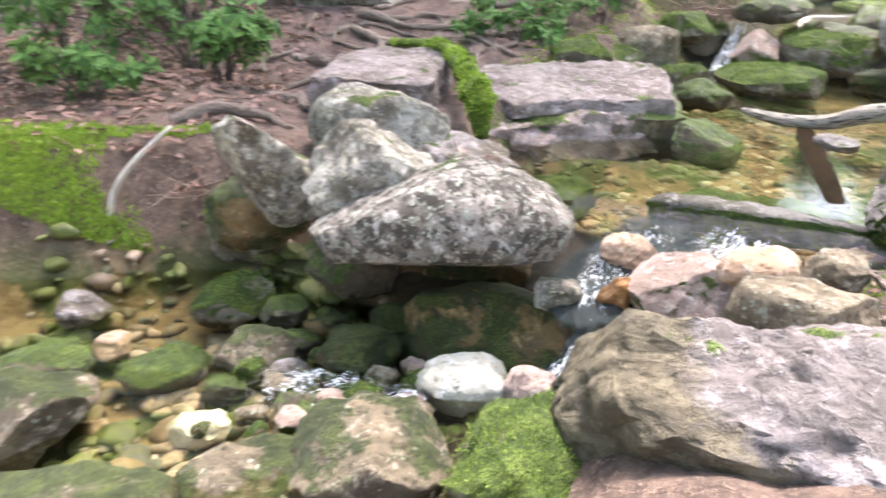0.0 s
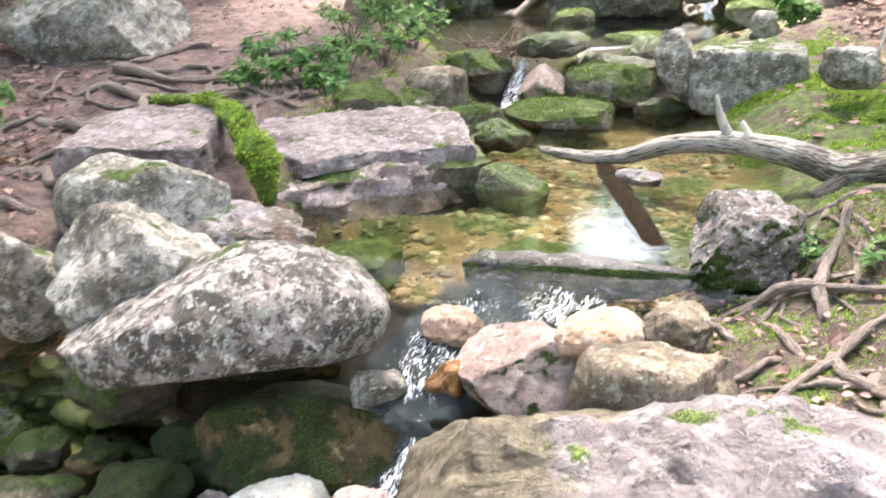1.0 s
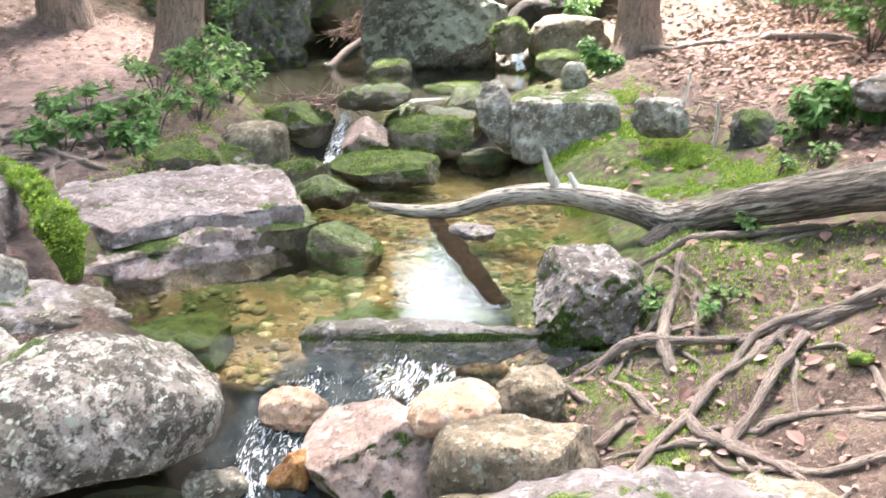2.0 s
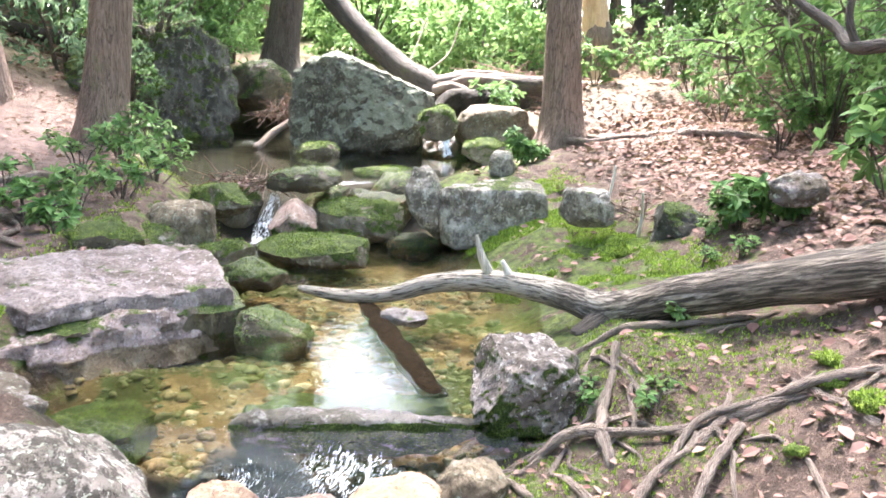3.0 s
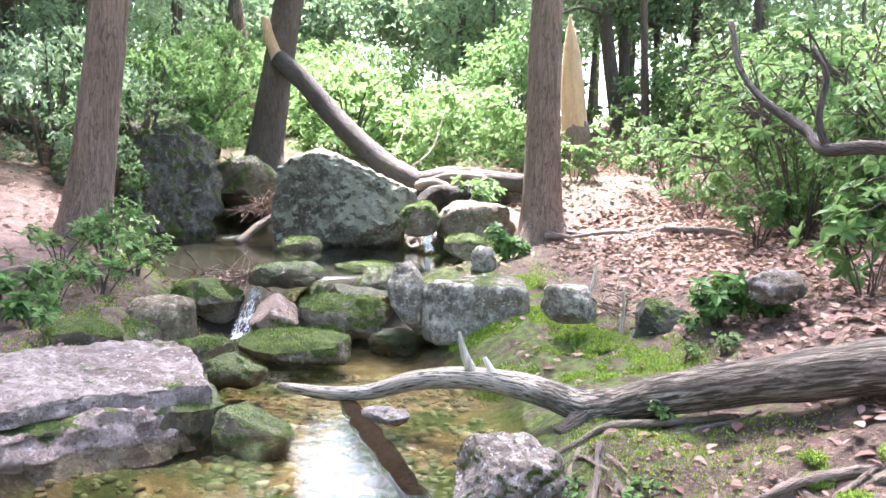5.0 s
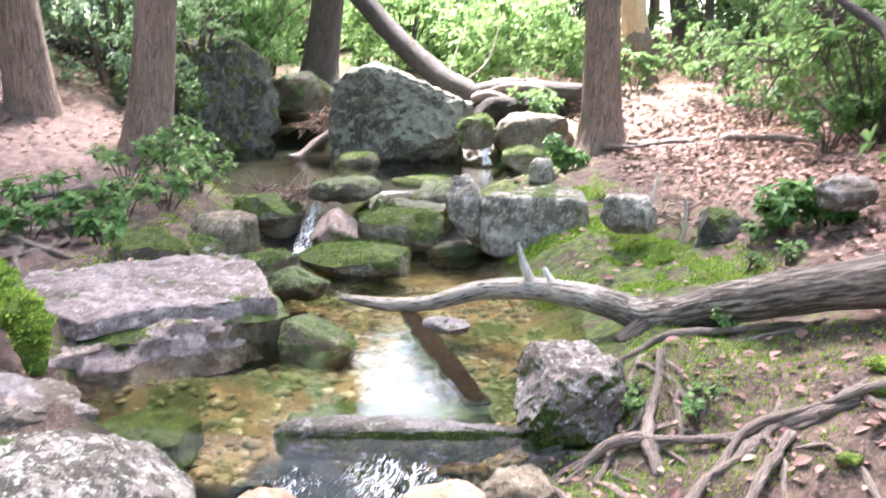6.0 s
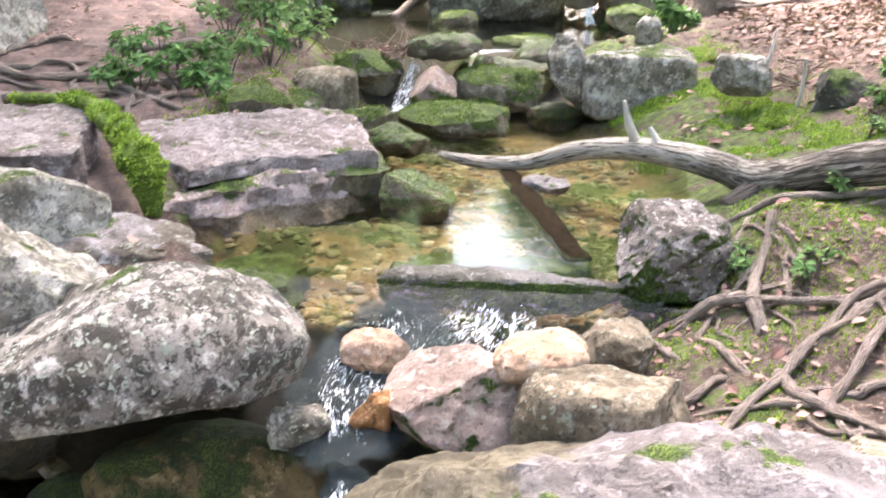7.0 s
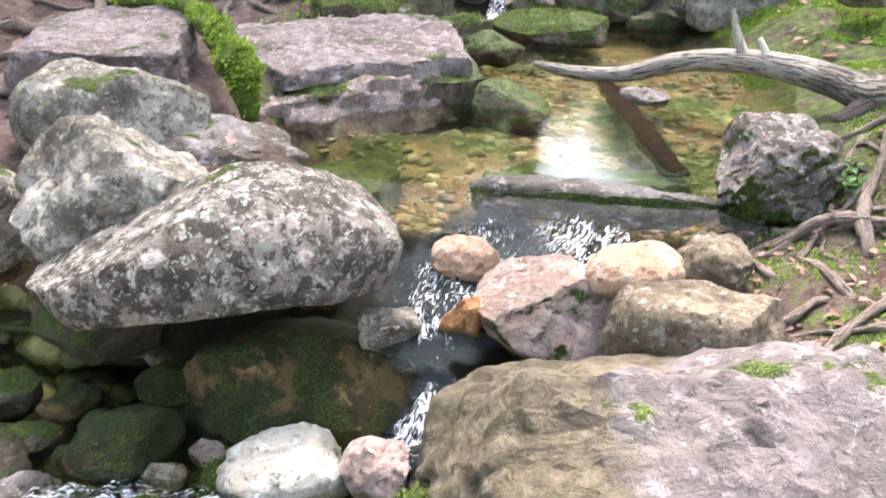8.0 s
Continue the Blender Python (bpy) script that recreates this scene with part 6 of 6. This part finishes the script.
for k, (x, y, h, w) in enumerate(((6.4, 5.0, 1.7, 1.0), (7.0, 6.6, 1.7, 1.1), (8.2, 7.6, 1.9, 1.4), (9.6, 9.2, 2.0, 1.5), (11.4, 11.4, 2.0, 1.6))):
    shrub("rhododendron", (x, y, ground_at(x, y)), w, h, 560 + k, leaf=LAUREL_BRIGHT if k > 1 else LAUREL, stems=18, twigs=11, leaves=7, length=0.12, width=0.045, label="large dark green rhododendron on the slope", group="rhododendrons")
for k, (x, y, h, w) in enumerate(((4.75, 3.75, 0.55, 0.4), (4.95, 4.35, 0.7, 0.45))):
    shrub("rhododendron", (x, y, ground_at(x, y)), w, h, 570 + k, leaf=LAUREL, stems=6, twigs=5, leaves=7, length=0.13, width=0.05, label="dark glossy rhododendron sprigs over dead leaves", group="rhododendrons")
bough = tagged(new("rhododendron_bough", tube("rhododendron_bough", [(5.0, 3.9, 1.3), (4.62, 3.8, 1.55), (4.36, 3.99, 1.59), (4.32, 4.24, 1.58), (4.39, 4.44, 1.70), (4.35, 4.71, 1.87), (4.37, 4.95, 2.10), (4.49, 5.16, 2.42)],
               [0.045, 0.04, 0.038, 0.036, 0.03, 0.026, 0.022, 0.018], LOG_DARK, sides=9, rough=0.15, seed=3)), "crooked bare rhododendron bough", "branch")
bough2 = tagged(new("rhododendron_bough", tube("rhododendron_bough", [(4.33, 4.22, 1.58), (4.30, 4.27, 1.75), (4.35, 4.28, 2.00), (4.36, 4.40, 2.17)], [0.026, 0.022, 0.018, 0.014], LOG_DARK, sides=8, rough=0.15, seed=4)),
                "crooked bare rhododendron bough", "branch")
for k, (x, y, h, w) in enumerate(((-3.1, 6.0, 0.9, 0.7), (-2.4, 6.6, 0.8, 0.6), (-3.6, 5.0, 0.7, 0.6), (-2.9, 7.6, 1.0, 0.8), (-1.6, 10.2, 0.8, 0.6), (-4.2, 6.4, 1.1, 0.9), (-2.6, 5.3, 0.4, 0.35), (-1.9, 5.9, 0.45, 0.35))):
    shrub("laurel_shrub", (x, y, ground_at(x, y)), w, h, 580 + k, leaf=LAUREL, stems=12, twigs=6, leaves=8, length=0.1, width=0.04, label="dark green laurel at the edge of the trail", group="laurels by the trail")
for k, (x, y, z, w, h) in enumerate(((2.0, 13.6, 1.4, 1.3, 1.0), (0.8, 13.5, 1.0, 1.4, 1.2), (2.8, 14.8, 1.6, 1.2, 1.2), (1.8, 16.0, 1.8, 1.6, 1.8), (-1.2, 14.5, 1.5, 1.4, 1.0), (0.6, 17.0, 2.2, 1.8, 1.8), (3.4, 16.0, 1.6, 1.2, 1.2))):
    thicket("laurel_thicket", (x, y, z), (w, w, h), 80, 40, 600 + k, CANOPY if k % 2 else LAUREL, length=0.12, width=0.055, label="green saplings behind the dark boulder")

for k, (x, y, w, h) in enumerate(((7.6, 6.2, 0.9, 0.8), (8.6, 7.2, 1.0, 0.9), (9.0, 8.6, 1.0, 0.9), (10.2, 9.9, 1.2, 1.0), (11.2, 10.6, 1.3, 1.1), (12.4, 12.0, 1.3, 1.1), (6.9, 5.4, 0.7, 0.7))):
    thicket("laurel_thicket", (x, y, ground_at(x, y)), (w, w, h), 90, 40, 660 + k, LAUREL_BRIGHT if k % 2 else LAUREL, length=0.1, width=0.045, label="dense green laurel on the leafy slope")
thicket("young_hemlock", (1.75, 12.2, 1.7), (0.6, 0.5, 0.4), 40, 30, 680, HEMLOCK, length=0.07, width=0.025, label="sprays of young hemlock over the dark boulder")
thicket("young_hemlock", (1.3, 11.75, 0.95), (0.5, 0.4, 0.5), 40, 30, 681, HEMLOCK, length=0.07, width=0.025, label="sprays of young hemlock beside the dark boulder")

# ---- twigs and debris ----
def twig_pile(place, spread, n, seed, label, leaves=60):
    rng = np.random.default_rng(seed)
    paths = []
    for k in range(n):
        c = np.array([rng.normal(0, 0.5) * spread[0], rng.normal(0, 0.5) * spread[1], abs(rng.normal(0, 0.5)) * spread[2]])
        d = unit(rng.normal(0, 1, (1, 3)) * np.array([1, 1, 0.35]))[0] * rng.uniform(0.35, 1.0) * min(0.35, 1.3 * max(spread))
        paths.append([c - d, c + rng.normal(0, 0.02, 3), c + d])
    v, f = many_tubes(paths, 0.007, 5)
    root = tagged(new("twig_pile"), label, "twigs")
    root.location = place
    child("tangle", mesh_from("tangle", v, f, BARK), root)["kind"] = "stuff"
    if leaves:
        base = rng.normal(0, 0.5, (leaves, 3)) * np.array(spread)
        base[:, 2] = np.abs(base[:, 2])
        w, g = leaf_arrays(base, unit(rng.normal(0, 1, (leaves, 3))), unit(rng.normal(0, 1, (leaves, 3))), rng.uniform(0.05, 0.09, leaves), rng.uniform(0.03, 0.05, leaves))
        child("dead_leaves", fast_mesh("dead_leaves", w, g, DEAD_LEAF), root)["kind"] = "stuff"
    return root


twig_pile((1.85, 8.1, 0.42), (0.4, 0.25, 0.07), 46, 1, "dark twigs and leaves caught at the pool's lip")
twig_pile((3.35, 12.0, 0.75), (0.35, 0.25, 0.22), 50, 2, "driftwood twigs and red leaves jammed between boulders", 160)
twig_pile((4.08, 5.75, 0.4), (0.16, 0.16, 0.16), 26, 3, "dry twigs hanging over the mossy bank", 10)
twig_pile((-1.5, 4.35, -0.05), (0.25, 0.2, 0.08), 24, 5, "dark twigs on the muddy bank", 40)
twig_pile((6.3, 11.6, 1.35), (0.6, 0.4, 0.12), 26, 6, "grey sticks on the undercut bank", 40)
driftwood = tagged(new("stick", tube("stick", [(2.75, 11.3, 0.42), (3.05, 11.5, 0.62), (3.4, 11.7, 0.78)], [0.05, 0.05, 0.04], ROOT, sides=9, rough=0.15, seed=18)), "mossy stick slanting out of the dark pool", "stick")
for k, run in enumerate((((5.2, 12.4, 1.4), (5.6, 12.9, 1.8), (5.9, 13.2, 2.2)), ((5.5, 12.3, 1.4), (6.0, 12.6, 1.7), (6.4, 13.0, 2.3)), ((3.84, 5.85, 0.35), (3.92, 5.8, 0.55), (3.95, 5.78, 0.78)), ((4.0, 5.6, 0.15), (4.02, 5.55, 0.4), (3.98, 5.5, 0.62)))):
    tagged(new("stick", tube("stick", run, [0.014, 0.012, 0.008], ROOT if k < 2 else PALE_GREY, sides=6, rough=0.12, seed=60 + k)), "thin dry leaning stick", "stick", "dry sticks")
for k, (x, y) in enumerate(((4.02, 4.62), (3.85, 4.75), (2.35, 3.35), (2.2, 3.6), (3.0, 4.0), (4.2, 5.1))):
    shrub("seedling", (x, y, ground_at(x, y)), 0.1, 0.13, 640 + k, leaf=LAUREL_BRIGHT, stems=4, twigs=2, leaves=6, length=0.05, width=0.022, label="small bright green seedling on the mossy bank", category="plant", group="seedlings")
